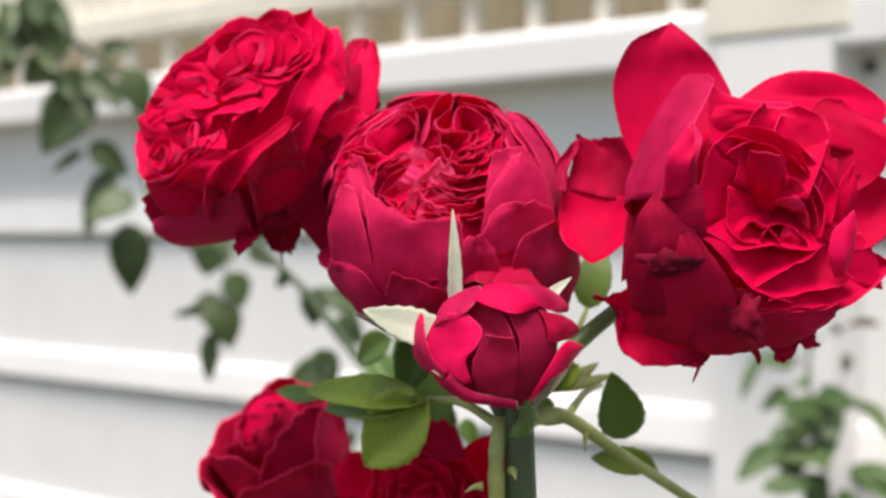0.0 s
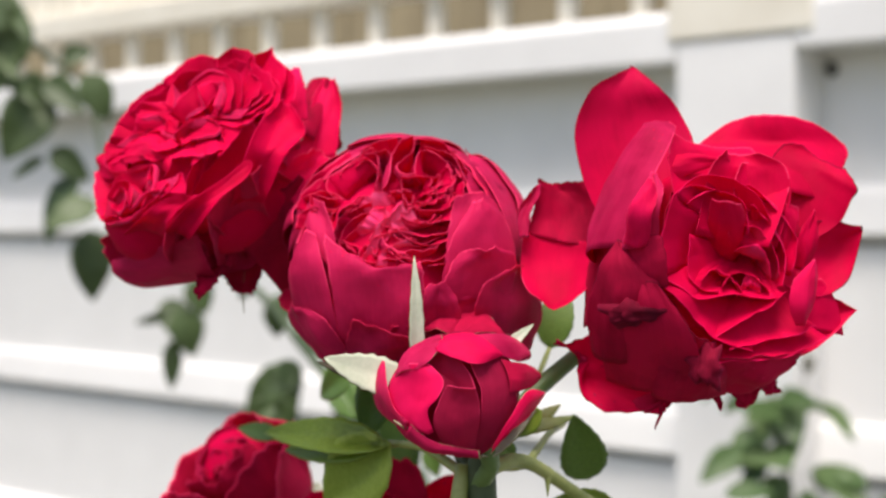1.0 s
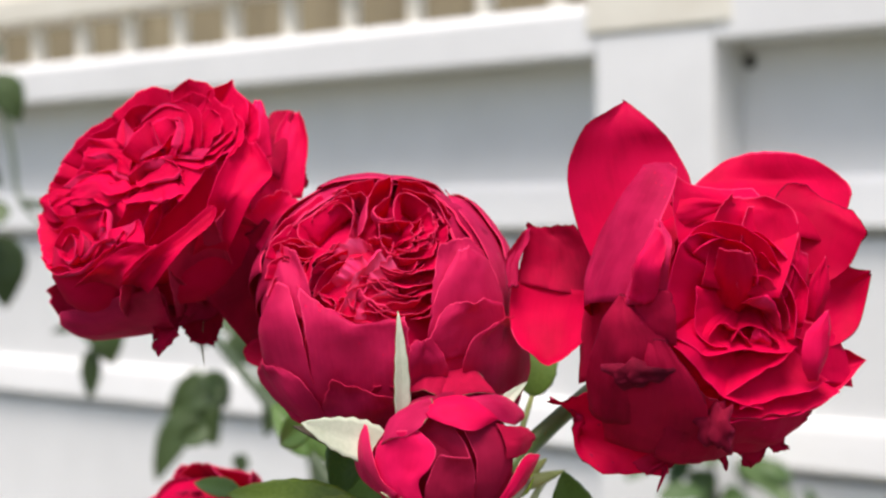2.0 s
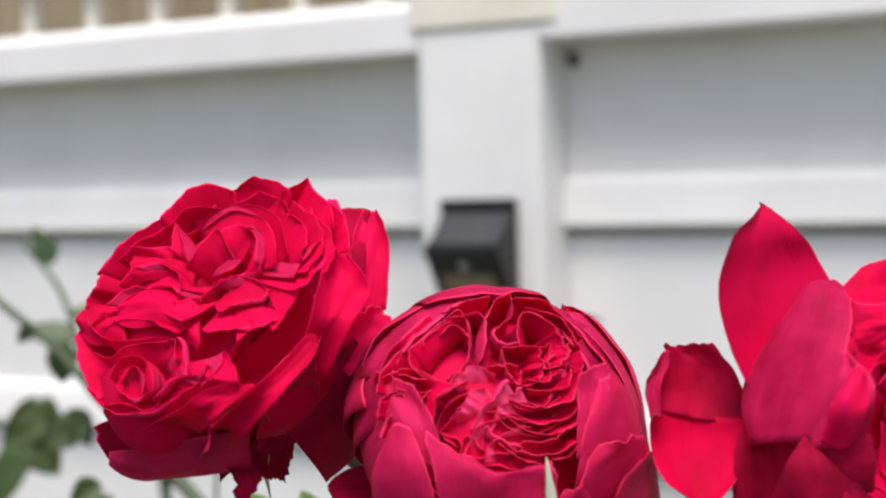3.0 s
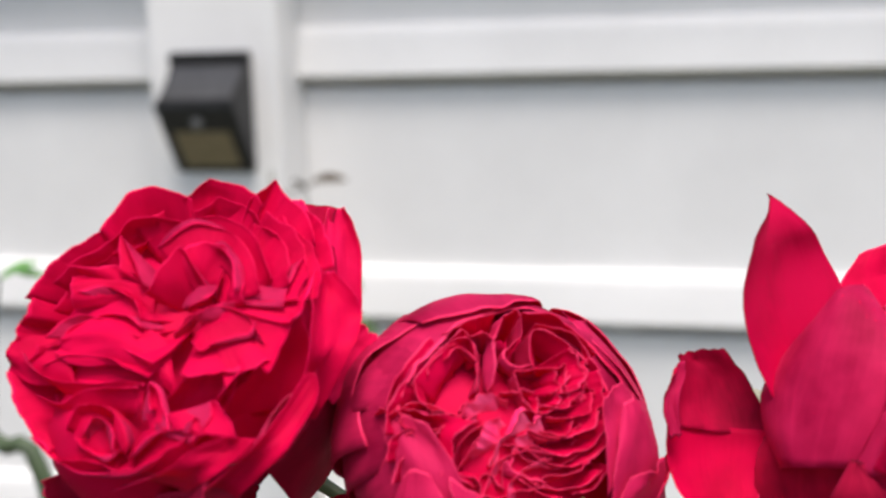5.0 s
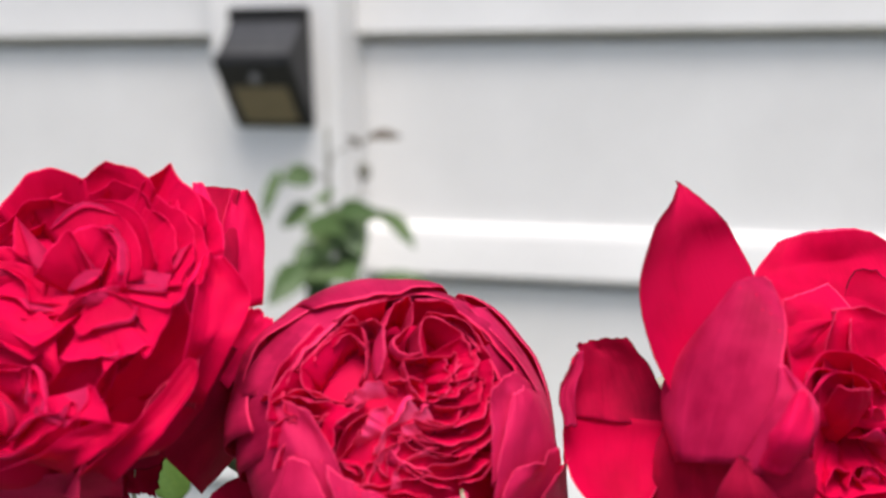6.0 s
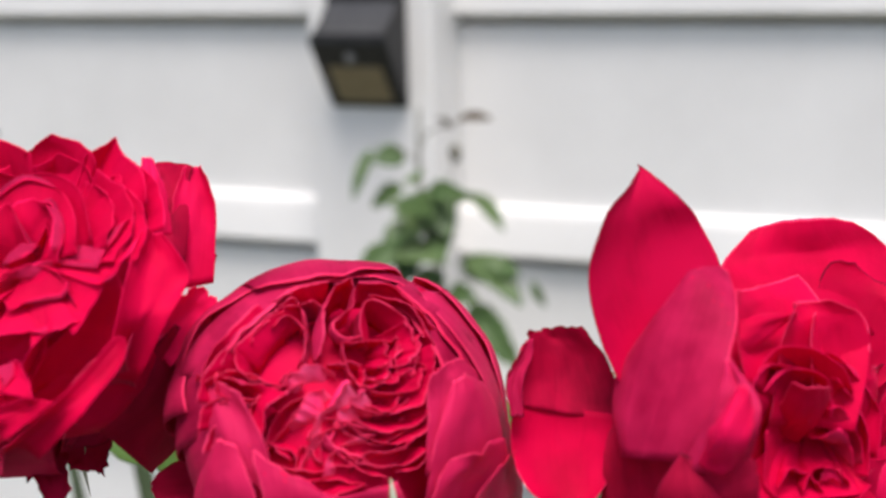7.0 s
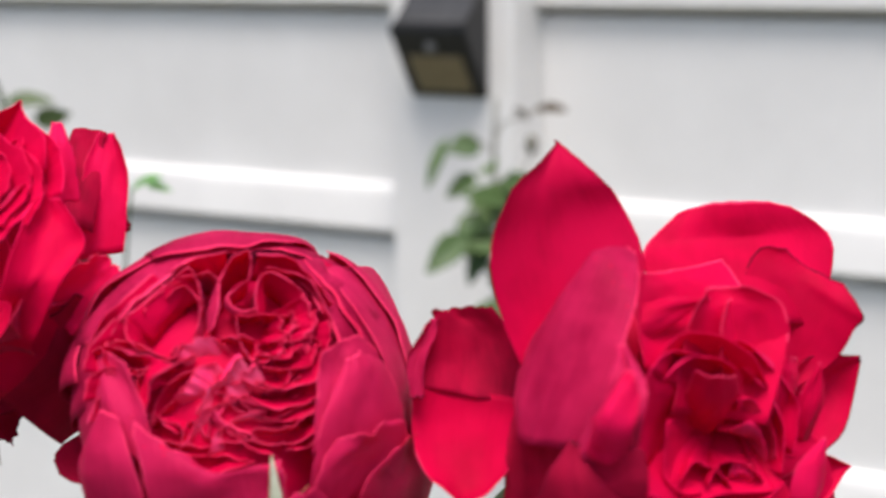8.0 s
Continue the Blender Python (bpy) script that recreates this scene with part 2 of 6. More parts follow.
def sheet(grid, thick, edge=0):
    """A thin two-sided skin over a grid of points, with UVs: slot 0 its face, 1 its back, 2 its rim; edge 1 lets the rim's colour run over the last row, 2 over the sides too."""
    nu, nv = len(grid), len(grid[0])
    bm = bmesh.new()
    uvl = bm.loops.layers.uv.new("UVMap")
    P = np.array([[tuple(q) for q in row] for row in grid])
    du = np.gradient(P, axis=0)
    dv = np.gradient(P, axis=1)
    nr = np.cross(dv, du)
    nr /= np.linalg.norm(nr, axis=-1, keepdims=True) + 1e-12
    top = [[bm.verts.new(P[i, j] + nr[i, j] * thick / 2) for j in range(nv)] for i in range(nu)]
    bot = [[bm.verts.new(P[i, j] - nr[i, j] * thick / 2) for j in range(nv)] for i in range(nu)]

    def quad(vs, uvs, mat):
        fc = bm.faces.new(vs)
        fc.material_index = mat
        fc.smooth = True
        for lp, uvc in zip(fc.loops, uvs):
            lp[uvl].uv = uvc

    for i in range(nu - 1):
        for j in range(nv - 1):
            c = [(j / (nv - 1), i / (nu - 1)), ((j + 1) / (nv - 1), i / (nu - 1)), ((j + 1) / (nv - 1), (i + 1) / (nu - 1)), (j / (nv - 1), (i + 1) / (nu - 1))]
            at_rim = edge and i == nu - 2 or edge == 2 and i > nu * .45 and j in (0, nv - 2)
            quad((top[i][j], top[i][j + 1], top[i + 1][j + 1], top[i + 1][j]), c, 2 if at_rim else 0)
            quad((bot[i + 1][j], bot[i + 1][j + 1], bot[i][j + 1], bot[i][j]), [c[3], c[2], c[1], c[0]], 2 if at_rim else 1)
    ring = [(0, j) for j in range(nv)] + [(i, nv - 1) for i in range(1, nu)] + [(nu - 1, j) for j in range(nv - 2, -1, -1)] + [(i, 0) for i in range(nu - 2, 0, -1)]
    for (a, b), (c, d) in zip(ring, ring[1:] + ring[:1]):
        quad((top[a][b], bot[a][b], bot[c][d], top[c][d]), [(b / nv, a / nu)] * 4, 2)
    bmesh.ops.recalc_face_normals(bm, faces=bm.faces[:])
    return bm


def spread(value, amount, rng):
    return value + amount * (rng.random() * 2 - 1)


def petal(parent, frame_m, R, phi, r0, z0, length, half, a0, a1, wrap, rng, am=None, lip=0.0, ruffle=0.05, point=0.0, notch=0.0,
          ragged=0.0, twist=0.0, side=0.0, mats=None, nu=13, nv=13, fold=0.0, power=1.0, name="petal"):
    """One petal in the bloom's frame (z along its axis, phi clockwise from its top, sizes in head radii): it starts at radius r0 and
    height z0 and bends from a0 to a1 degrees off the axis; wrap is the radius to which it curls across."""
    ph = radians(phi)
    rad = Vector((math.sin(ph), math.cos(ph), 0))
    lat = Vector((math.cos(ph), -math.sin(ph), 0))
    up = Vector((0, 0, 1))
    if am is None:
        am = (a0 + a1) / 2
    seed = Vector((rng.random() * 50, rng.random() * 50, rng.random() * 50))
    steps = 24
    mid, ang = [rad * r0 + up * z0], []
    for k in range(steps + 1):
        s = (k / steps) ** power
        a = a0 * (1 - s) * (1 - 2 * s) + am * 4 * s * (1 - s) + a1 * s * (2 * s - 1)
        if s > 0.72:
            a += lip * ((s - 0.72) / 0.28) ** 2
        ang.append(radians(a))
        mid.append(mid[-1] + (up * math.cos(ang[-1]) + rad * math.sin(ang[-1])) * (length / steps))
    grid = []
    for i in range(nu):
        u = i / (nu - 1)
        row = []
        for j in range(nv):
            v = 2 * j / (nv - 1) - 1
            edge = noise.noise(seed + Vector((v * 5.0, 9.1, u))) * 0.6 + noise.noise(seed + Vector((v * 13.0, 3.3, u))) * 0.4
            s = u * (1 - 0.30 * abs(v) ** 2.6 + point * math.exp(-(v / 0.16) ** 2) * u ** 3 - notch * math.exp(-(v / 0.22) ** 2) * u ** 4 + ragged * edge * u ** 2)
            s = min(max(s, 0.0), 1.35)
            k = min(s, 1.0) * steps
            k0 = min(int(k), steps - 1)
            q = mid[k0].lerp(mid[k0 + 1], k - k0)
            a = ang[k0]
            d = up * math.cos(a) + rad * math.sin(a)
            if s > 1:
                q = q + d * (s - 1) * length
            inn = up * math.sin(a) - rad * math.cos(a)
            w = half * (0.22 + 0.78 * math.sin(min(1, u / 0.62) * math.pi / 2) ** 1.1) * (1 - 0.10 * u ** 6)
            th = v * w / wrap
            q = q + lat * wrap * math.sin(th) + inn * wrap * (1 - math.cos(th))
            big = noise.noise(seed + Vector((v * 1.7, u * 1.6, 0.5)))
            fine = noise.noise(seed + Vector((v * 4.2, u * 2.5, 7.5)))
            q = q + inn * (ruffle * (1.9 * big * u + 0.45 * fine * u * u) + fold * math.sin(v * 3.0 + seed.x) * u * u)
            q = q + lat * (side * u * u) + lat * ruffle * 0.7 * noise.noise(seed + Vector((u * 2.1, v, 4.4))) * u
            q = q + inn * twist * v * u
            row.append(frame_m @ (q * R))
        grid.append(row)
    bm = sheet(grid, .00010)
    return part(name, bm, mats or [RED, BACK, LIT_RIM], parent)


def frame_of(centre, axis, up=(0, 0, 1)):
    z = Vector(axis).normalized()
    y = (Vector(up) - z * Vector(up).dot(z)).normalized()
    x = y.cross(z)
    m = Matrix((x, y, z)).transposed().to_4x4()
    m.translation = Vector(centre)
    return m


def empty(name, at, label, category, group=""):
    ob = new(name)
    ob.empty_display_size = 0.01
    ob.location = at
    return tagged(ob, label, category, group)


def layer(parent, fm, R, rng, count, r0, z0, length, half, a0, a1, wrap, jitter=1.0, skip=(), offset=0.0, **kw):
    for k in range(count):
        phi = (offset + 360 * k / count + spread(0, 16 * jitter, rng)) % 360
        args = dict(kw)
        l = length * spread(1, 0.10 * jitter, rng)
        h = half * spread(1, 0.15 * jitter, rng)
        e0, e1 = spread(a0, 7 * jitter, rng), spread(a1, 9 * jitter, rng)
        zz, rr = spread(z0, 0.04 * jitter, rng), r0 * spread(1, 0.15 * jitter, rng)
        if any(lo <= phi <= hi for lo, hi in skip):
            continue
        petal(parent, fm, R, phi, rr, zz, l, h, e0, e1, wrap, rng, **args)


def leaf(parent, base, tip, normal, width, mats, fold=0.25, droop=0.12, curl=0.0, name="leaf", teeth=0.03, label=""):
    """A pointed oval blade from base to tip, folded on its midrib, with a toothed edge and a thickness."""
    base, tip = Vector(base), Vector(tip)
    ax = tip - base
    L = ax.length
    d = ax.normalized()
    nrm = Vector(normal)
    nrm = (nrm - d * nrm.dot(d)).normalized()
    lat = d.cross(nrm)
    nu, nv = 15, 9
    grid = []
    for i in range(nu):
        u = i / (nu - 1)
        w = width / 2 * max(0.02, math.sin(math.pi * u ** 0.8) ** 0.75 * (1 - 0.25 * u))
        w *= 1 + teeth * (1 if i % 2 else -1)
        row = []
        for j in range(nv):
            v = 2 * j / (nv - 1) - 1
            p = base + d * (u * L) + lat * (v * w * math.cos(fold)) + nrm * (abs(v) * w * math.sin(fold) - droop * L * (u - 0.35) ** 2 * 2 - curl * w * v * v)
            p += nrm * 0.03 * L * noise.noise(p * 60)
            row.append(p)
        grid.append(row)
    bm = sheet(grid, max(0.0003, width * 0.012))
    return part(name, bm, mats, parent, label)


# ---- setting ----
bm = bmesh.new()
bmesh.ops.create_grid(bm, x_segments=40, y_segments=40, size=60)
for v in bm.verts:
    v.co.z = 0.02 * noise.noise(v.co * 0.7)
ground = tagged(part("ground", bm, SOIL), "grass and soil of a garden bed", "ground", kind="structure")

# fence: bays between posts, face of the posts at y = 0
PANEL_Y, MOULD_Y = 0.080, 0.060
POSTS = (-2.5, 0.0, 2.5)


def fence_bay(x0, x1, top_shift):
    bay = empty("fence", ((x0 + x1) / 2, PANEL_Y, 0), "white painted fence with horizontal mouldings", "fence", "fences")
    o = -bay.location
    def put(name, bm, mat, label=""):
        bmesh.ops.translate(bm, vec=o, verts=bm.verts)
        return part(name, bm, mat, bay, label)
    put("backing", box(x0, PANEL_Y + 0.035, 0.06, x1, PANEL_Y + 0.043, 1.70, 0), FENCE)
    for k in range(6):
        top = 1.70 if k == 0 else 1.745 - 0.3055 * k - 0.0085
        foot = max(0.06, 1.745 - 0.3055 * (k + 1))
        put("infill_board", box(x0, PANEL_Y, foot, x1, PANEL_Y + 0.012, top, 0), FENCE)
    for k in range(5):
        z = 1.445 - 0.3055 * k
        y = MOULD_Y
        prof = [(PANEL_Y + 0.012, z + 0.066), (y + 0.014, z + 0.064), (y + 0.009, z + 0.060), (y + 0.006, z + 0.052), (y + 0.003, z + 0.03), (y, z + 0.004), (y + 0.004, z), (PANEL_Y + 0.012, z)]
        put("moulding", extrude_x(prof, x0, x1), FENCE)
    if x0 < 0.5 < x1:
        bm = bmesh.new()
        bmesh.ops.create_icosphere(bm, subdivisions=3, radius=1)
        for v in bm.verts:
            v.co = Vector((v.co.x * .020, v.co.y * .006, v.co.z * .0055)) * (1 + .4 * noise.noise(v.co * 2.5)) + Vector((.49, MOULD_Y + .013, 1.138))
        put("paint_drip", bm, FENCE, "hardened paint drip under the moulding")
    b = 1.676 + top_shift
    prof = [(0.0, b + 0.003), (0.003, b), (PANEL_Y + 0.02, b), (PANEL_Y + 0.02, b + 0.075), (0.045, b + 0.075), (0.012, b + 0.066), (0.002, b + 0.060), (0.0, b + 0.054)]
    put("top_rail", extrude_x(prof, x0, x1), FENCE)
    return bay


for i in range(2):
    fence_bay(POSTS[i] + 0.086, POSTS[i + 1] - 0.089, 0.0 if i == 0 else 0.006)


def fence_post(x):
    post = empty("fence_post", (x, 0, 0), "square white fence post with a cream cap piece", "fence post", "fence posts")
    bm = box(-0.088, 0.0, 0, 0.085, 0.16, 1.70, 0.004)
    part("shaft", bm, FENCE, post)
    bm = box(-0.100, -0.004, 1.702, 0.112, 0.17, 1.80, 0.005)
    part("cap", bm, CREAM, post, "cream painted cap block")
    return post


for x in POSTS:
    fence_post(x)

# topper of balusters on the fence's left bay, and the timber wall beyond
topper = empty("fence_topper", (-1.3, 0.05, 1.751), "cream rail on short balusters over the fence", "railing")
for k in range(19):
    x = -2.315 + 0.126 * k
    bm = box(x - 0.011 + 1.3, -0.011, -0.004, x + 0.011 + 1.3, 0.011, 0.075, 0.002)
    part("baluster", bm, CREAM, topper)
part("rail", box(-1.15, -0.035, 0.072, 1.19, 0.05, 0.118, 0.004), CREAM, topper)
for k in range(38):
    x = -2.42 + 0.0625 * k
    bm = box(x + 1.3 - 0.027, 0.0, 0.119, x + 1.3 + 0.027, 0.015, 0.6, 0.002)
    part("slat", bm, CREAM, topper)

timber = empty("timber_wall", (-1.5, 1.6, 0), "weathered brown timber board wall", "wall")
for k in range(48):
    x = -5.0 + 0.16 * k
    part("board", box(x - 0.077, 0, 0, x + 0.077, 0.02, spread(2.3, 0.02, random), 0.003), TIMBER, timber)


# ---- solar wall lamp on the middle post ----
def solar_lamp(at):
    lamp = empty("solar_lamp", at, "black solar wall lamp with amber diffuser on the white post", "wall lamp")
    w, h, dep, zm = 0.0525, 0.145, 0.064, -0.055
    prof = [(0, 0.004), (-0.015, 0.004), (-0.019, 0.001), (-0.0185, -0.006), (-0.0150, -0.0125), (-0.023, -0.024), (-0.036, -0.0365), (-0.049, -0.0465), (-dep, zm), (-dep - 0.001, zm - 0.006), (-0.006, -h), (0, -h)]
    bm = extrude_x(prof, -w, w)
    bmesh.ops.bevel(bm, geom=bm.edges[:], offset=0.0025, segments=2, affect="EDGES")
    part("housing", bm, PLASTIC, lamp, smooth=False)

    def inset(name, mat, p0, p1, hw, lift, rise, label=""):
        """A slab lying on the sloped face that runs from p0 to p1 (y, z)."""
        a, b = Vector((0, *p0)), Vector((0, *p1))
        d = (b - a).normalized()
        out = Vector((0, d.z, -d.y))
        if out.y > 0:
            out = -out
        bm = box(-hw, -0.5, 0, hw, 0.5, 1, 0)
        L = (b - a).length
        for v in bm.verts:
            v.co = a + d * ((v.co.y + 0.5) * L) + out * (lift + v.co.z * rise) + Vector((v.co.x, 0, 0))
        bmesh.ops.recalc_face_normals(bm, faces=bm.faces[:])
        bmesh.ops.bevel(bm, geom=bm.edges[:], offset=0.0006, segments=1, affect="EDGES")
        return part(name, bm, mat, lamp, label)

    cell = [(-0.0170, -0.0150), (-0.0240, -0.0248), (-0.0365, -0.0365), (-0.0490, -0.0460), (-0.0590, -0.0520)]
    bm = extrude_x([(y - 0.0010, z + 0.0012) for y, z in cell] + [(y + 0.0025, z - 0.0025) for y, z in reversed(cell)], -0.046, 0.046)
    part("solar_panel", bm, SOLAR, lamp, "grey glossy solar cell with a hollow face")
    f0, f1 = Vector((-dep - 0.001, zm - 0.006)), Vector((-0.006, -h))
    lo, hi = f0.lerp(f1, 0.36), f0.lerp(f1, 0.90)
    inset("diffuser", AMBER, tuple(lo), tuple(hi), 0.037, -0.0005, 0.0014, "amber translucent cover")
    bm = bmesh.new()
    c = f0.lerp(f1, 0.22)
    bmesh.ops.create_uvsphere(bm, u_segments=14, v_segments=8, radius=0.0075)
    bmesh.ops.translate(bm, vec=(0, c.x, c.y), verts=bm.verts)
    part("sensor", bm, LENS, lamp, "milky domed sensor eye", smooth=True)
    return lamp


solar_lamp((0, -0.0005, 1.48))

bm = bmesh.new()
bmesh.ops.create_icosphere(bm, subdivisions=3, radius=0.009)
for v in bm.verts:
    v.co *= 1 + 0.35 * noise.noise(v.co * 160)
    v.co.y *= 0.5
tagged(part("mud_nest", bm, DIRT, smooth=True), "small dark clump of dirt under the rail", "dirt").location = (0.099, PANEL_Y - 0.002, 1.66)


# ---- the roses ----
def stalk(parent, pts, r0, r1, mat=None, name="stem", label=""):
    return part(name, tube([Vector(p) - parent.location for p in pts], r0, r1), mat or STEM, parent, label, smooth=True)


def bloom(at, axis, label, up=(0, 0, 1), name="rose"):
    ob = empty(name, at, label, "rose", "roses on the bush")
    return ob, frame_of((0, 0, 0), axis, up)


def core(ob, fm, R, at=(0, 0, -.3), size=(.62, .62, .5), mat=None):
    """The fleshy heart that closes the cup behind the petals."""
    bm = bmesh.new()
    bmesh.ops.create_icosphere(bm, subdivisions=3, radius=1)
    for v in bm.verts:
        v.co = fm @ ((Vector((v.co.x * size[0], v.co.y * size[1], v.co.z * size[2])) * (1 + 0.06 * noise.noise(v.co * 3)) + Vector(at)) * R)
    part("flower_base", bm, mat or RED, ob, smooth=True)


def nest(ob, fm, R, rng, count, r_in, r_out, top_in, top_out, span, lean_in, lean_out, depth=.55, centre=(0, 0), arc=(0, 360), **kw):
    """Nested crescents: petals curled round one centre, turning by the golden angle, radius growing outwards."""
    m = fm @ Matrix.Translation((centre[0] * R, centre[1] * R, 0))
    for k in range(count):
        f = (k + .5) / count
        r = r_in + (r_out - r_in) * f ** .8
        phi = arc[0] + ((k * 137.5 + rng.random() * 25) % 360) / 360 * (arc[1] - arc[0])
        lean = lean_in + (lean_out - lean_in) * f
        ln = depth * spread(1, .08, rng)
        top = top_in + (top_out - top_in) * f + spread(0, .05, rng)
        half = r * radians(span) / 2 * spread(1, .12, rng)
        out = math.sin(radians(lean)) * ln
        args = dict(ruffle=.045, ragged=.03, lip=rng.random() * 18)
        args.update(kw)
        petal(ob, m, R, phi, max(.02, r - out), top - ln * math.cos(radians(lean)), ln, max(half, .12), lean + 8, lean - 8, max(r * spread(1.05, .15, rng), .12), rng, **args)


def blade(ob, fm, R, base, tip, inner, half, bow, cup, rng, taper=.30, sharp=2.6, ruffle=.04, ragged=.045, point=0.0, roll=0.0, mats=None, swell=.62, nu=15, nv=15, name="petal", label="", crease=(-2, 0)):
    """One large petal from base to tip in the bloom's frame: inner is the way its face looks, bow how far its middle bends away from that way, cup its radius across."""
    B, T, I = Vector(base), Vector(tip), Vector(inner).normalized()
    seed = Vector((rng.random() * 50, rng.random() * 50, rng.random() * 50))
    L = (T - B).length
    M = (B + T) / 2 - I * bow * 2
    grid = []
    for i in range(nu):
        u = i / (nu - 1)
        row = []
        for j in range(nv):
            v = 2 * j / (nv - 1) - 1
            e = noise.noise(seed + Vector((v * 5, 9.1, 0))) * .6 + noise.noise(seed + Vector((v * 14, 3.3, 0))) * .4
            q = u * (1 - taper * abs(v) ** sharp + point * math.exp(-(v / .10) ** 2) * u ** 6 + ragged * e * u * u)
            mid = B * (1 - q) ** 2 + M * 2 * q * (1 - q) + T * q * q
            d = ((M - B) * (1 - q) + (T - M) * q).normalized()
            inn = (I - d * I.dot(d)).normalized()
            lat = d.cross(inn)
            w = half * (.20 + .80 * math.sin(min(1, u / swell) * math.pi / 2) ** 1.1)
            th = v * w / cup
            p = mid + lat * cup * math.sin(th) + inn * cup * (1 - math.cos(th))
            big = noise.noise(seed + Vector((v * 1.5, u * 1.5, .5)))
            fine = noise.noise(seed + Vector((v * 4, u * 3, 7.5)))
            p += inn * (ruffle * (1.3 * big * u + .8 * fine * u * u) - roll * max(0, abs(v) - .55) ** 2 * u)
            p += inn * max(0, crease[0] - v) * w * crease[1]
            row.append(fm @ (p * R))
        grid.append(row)
    return part(name, sheet(grid, .00010), mats or [RED, BACK, LIT_RIM], ob, label)


def calyx(ob, fm, R, rng, hip=(.22, .3), z=-.85, count=5, length=.8, reflex=120, mats=None):
    """Green hip under the head and its sepals."""
    bm = bmesh.new()
    bmesh.ops.create_uvsphere(bm, u_segments=16, v_segments=10, radius=1)
    for v in bm.verts:
        v.co = fm @ ((Vector((v.co.x * hip[0], v.co.y * hip[0], v.co.z * hip[1])) + Vector((0, 0, z - hip[1] * .5))) * R)
    part("hip", bm, STEM_PALE, ob, "pale green hip", smooth=True)
    for k in range(count):
        p = petal(ob, fm, R, 360 * k / count + rng.random() * 30, hip[0] * .6, z, length * spread(1, .15, rng), .13, 70, reflex, .4, rng, point=.35, ragged=.08, ruffle=.08, mats=mats or [SEPAL, SEPAL_BACK, SEPAL_BACK], name="sepal", nu=10, nv=7)
        tagged(p, "thin green sepal")




def along(points, v):
    """The point at v of 0 to 1 on the smooth curve through the points."""
    p = [Vector(q) for q in points]
    p = [p[0] * 2 - p[1]] + p + [p[-1] * 2 - p[-2]]
    k = min(int(v * (len(p) - 3)), len(p) - 4)
    t = v * (len(p) - 3) - k
    a, b, c, d = p[k:k + 4]
    return 0.5 * ((2 * b) + (c - a) * t + (2 * a - 5 * b + 4 * c - d) * t * t + (3 * b - a - 3 * c + d) * t ** 3)


def rim_petal(ob, fm, R, rng, *rim, centre=(0, 0), axis=(0, 0, 1), depth=.3, shrink=.55, belly=.06, lip=.04, ruffle=.03, ragged=.02, echo=0, vary=.3, mats=None, nu=10, nv=21):
    """A petal told by the curve of its rim in the bloom's frame; it sinks along the bloom's axis and closes in on the centre."""
    up = Vector(axis).normalized()
    c = Vector((centre[0], centre[1], 0))
    c -= up * c.dot(up)
    seed = Vector((rng.random() * 50, rng.random() * 50, rng.random() * 50))
    depth *= spread(1, .45 * vary, rng)
    shrink = min(.9, max(.2, spread(shrink, .18 * vary, rng)))
    tilt, sway = spread(0, .10 * vary, rng), spread(0, .10 * vary, rng)
    rim = [Vector(q) for q in rim]
    for k in range(echo):
        f = spread(.84, .05, rng)
        turn = Matrix.Rotation(spread(0, .25, rng), 3, up)
        mid = c + up * rim[0].dot(up)
        rim_petal(ob, fm, R, rng, *[mid + turn @ ((q - mid) * f) - up * .03 for q in rim], centre=centre, axis=axis, depth=depth, shrink=shrink, belly=belly, lip=lip, ruffle=ruffle * 1.2, ragged=ragged, vary=vary, mats=mats, nu=nu, nv=nv)
    if (rim[-1] - rim[0]).cross(c - rim[len(rim) // 2]).dot(up) > 0:
        rim.reverse()
    grid = []
    for i in range(nu):
        u = 1 if i == nu - 1 else .95 * i / (nu - 2)
        line = []
        for j in range(nv):
            v = j / (nv - 1)
            q = along(rim, v)
            h = q.dot(up)
            q -= up * h
            out = (q - c).normalized() if (q - c).length > 1e-4 else Vector((0, 1, 0))
            e = noise.noise(seed + Vector((v * 4, 1, 2))) * .5 + noise.noise(seed + Vector((v * 13, 5, 2))) * .5
            h += ragged * e * u + tilt * (v - .5) * u
            p = (c + (q - c) * shrink).lerp(q, u ** .8) + up * (h - depth * (1 - u) ** 1.2)
            p += out * (belly * math.sin(math.pi * u) + lip * (max(0, u - .7) ** 2 * 11 - .99 * u ** 9))
            p += out * ruffle * (1.6 * noise.noise(seed + Vector((v * 2.2, u * 1.2, 0))) * math.sin(math.pi * u ** .8) + .5 * noise.noise(seed + Vector((v * 7, u * 2, 3))) * u * u)
            p += out * sway * math.sin(math.pi * u) * math.sin(2 * math.pi * v)
            line.append(fm @ (p * R))
        grid.append(line)
    return part("petal", sheet(grid, .00010, 1), mats or [RED, BACK, LIT_RIM], ob)


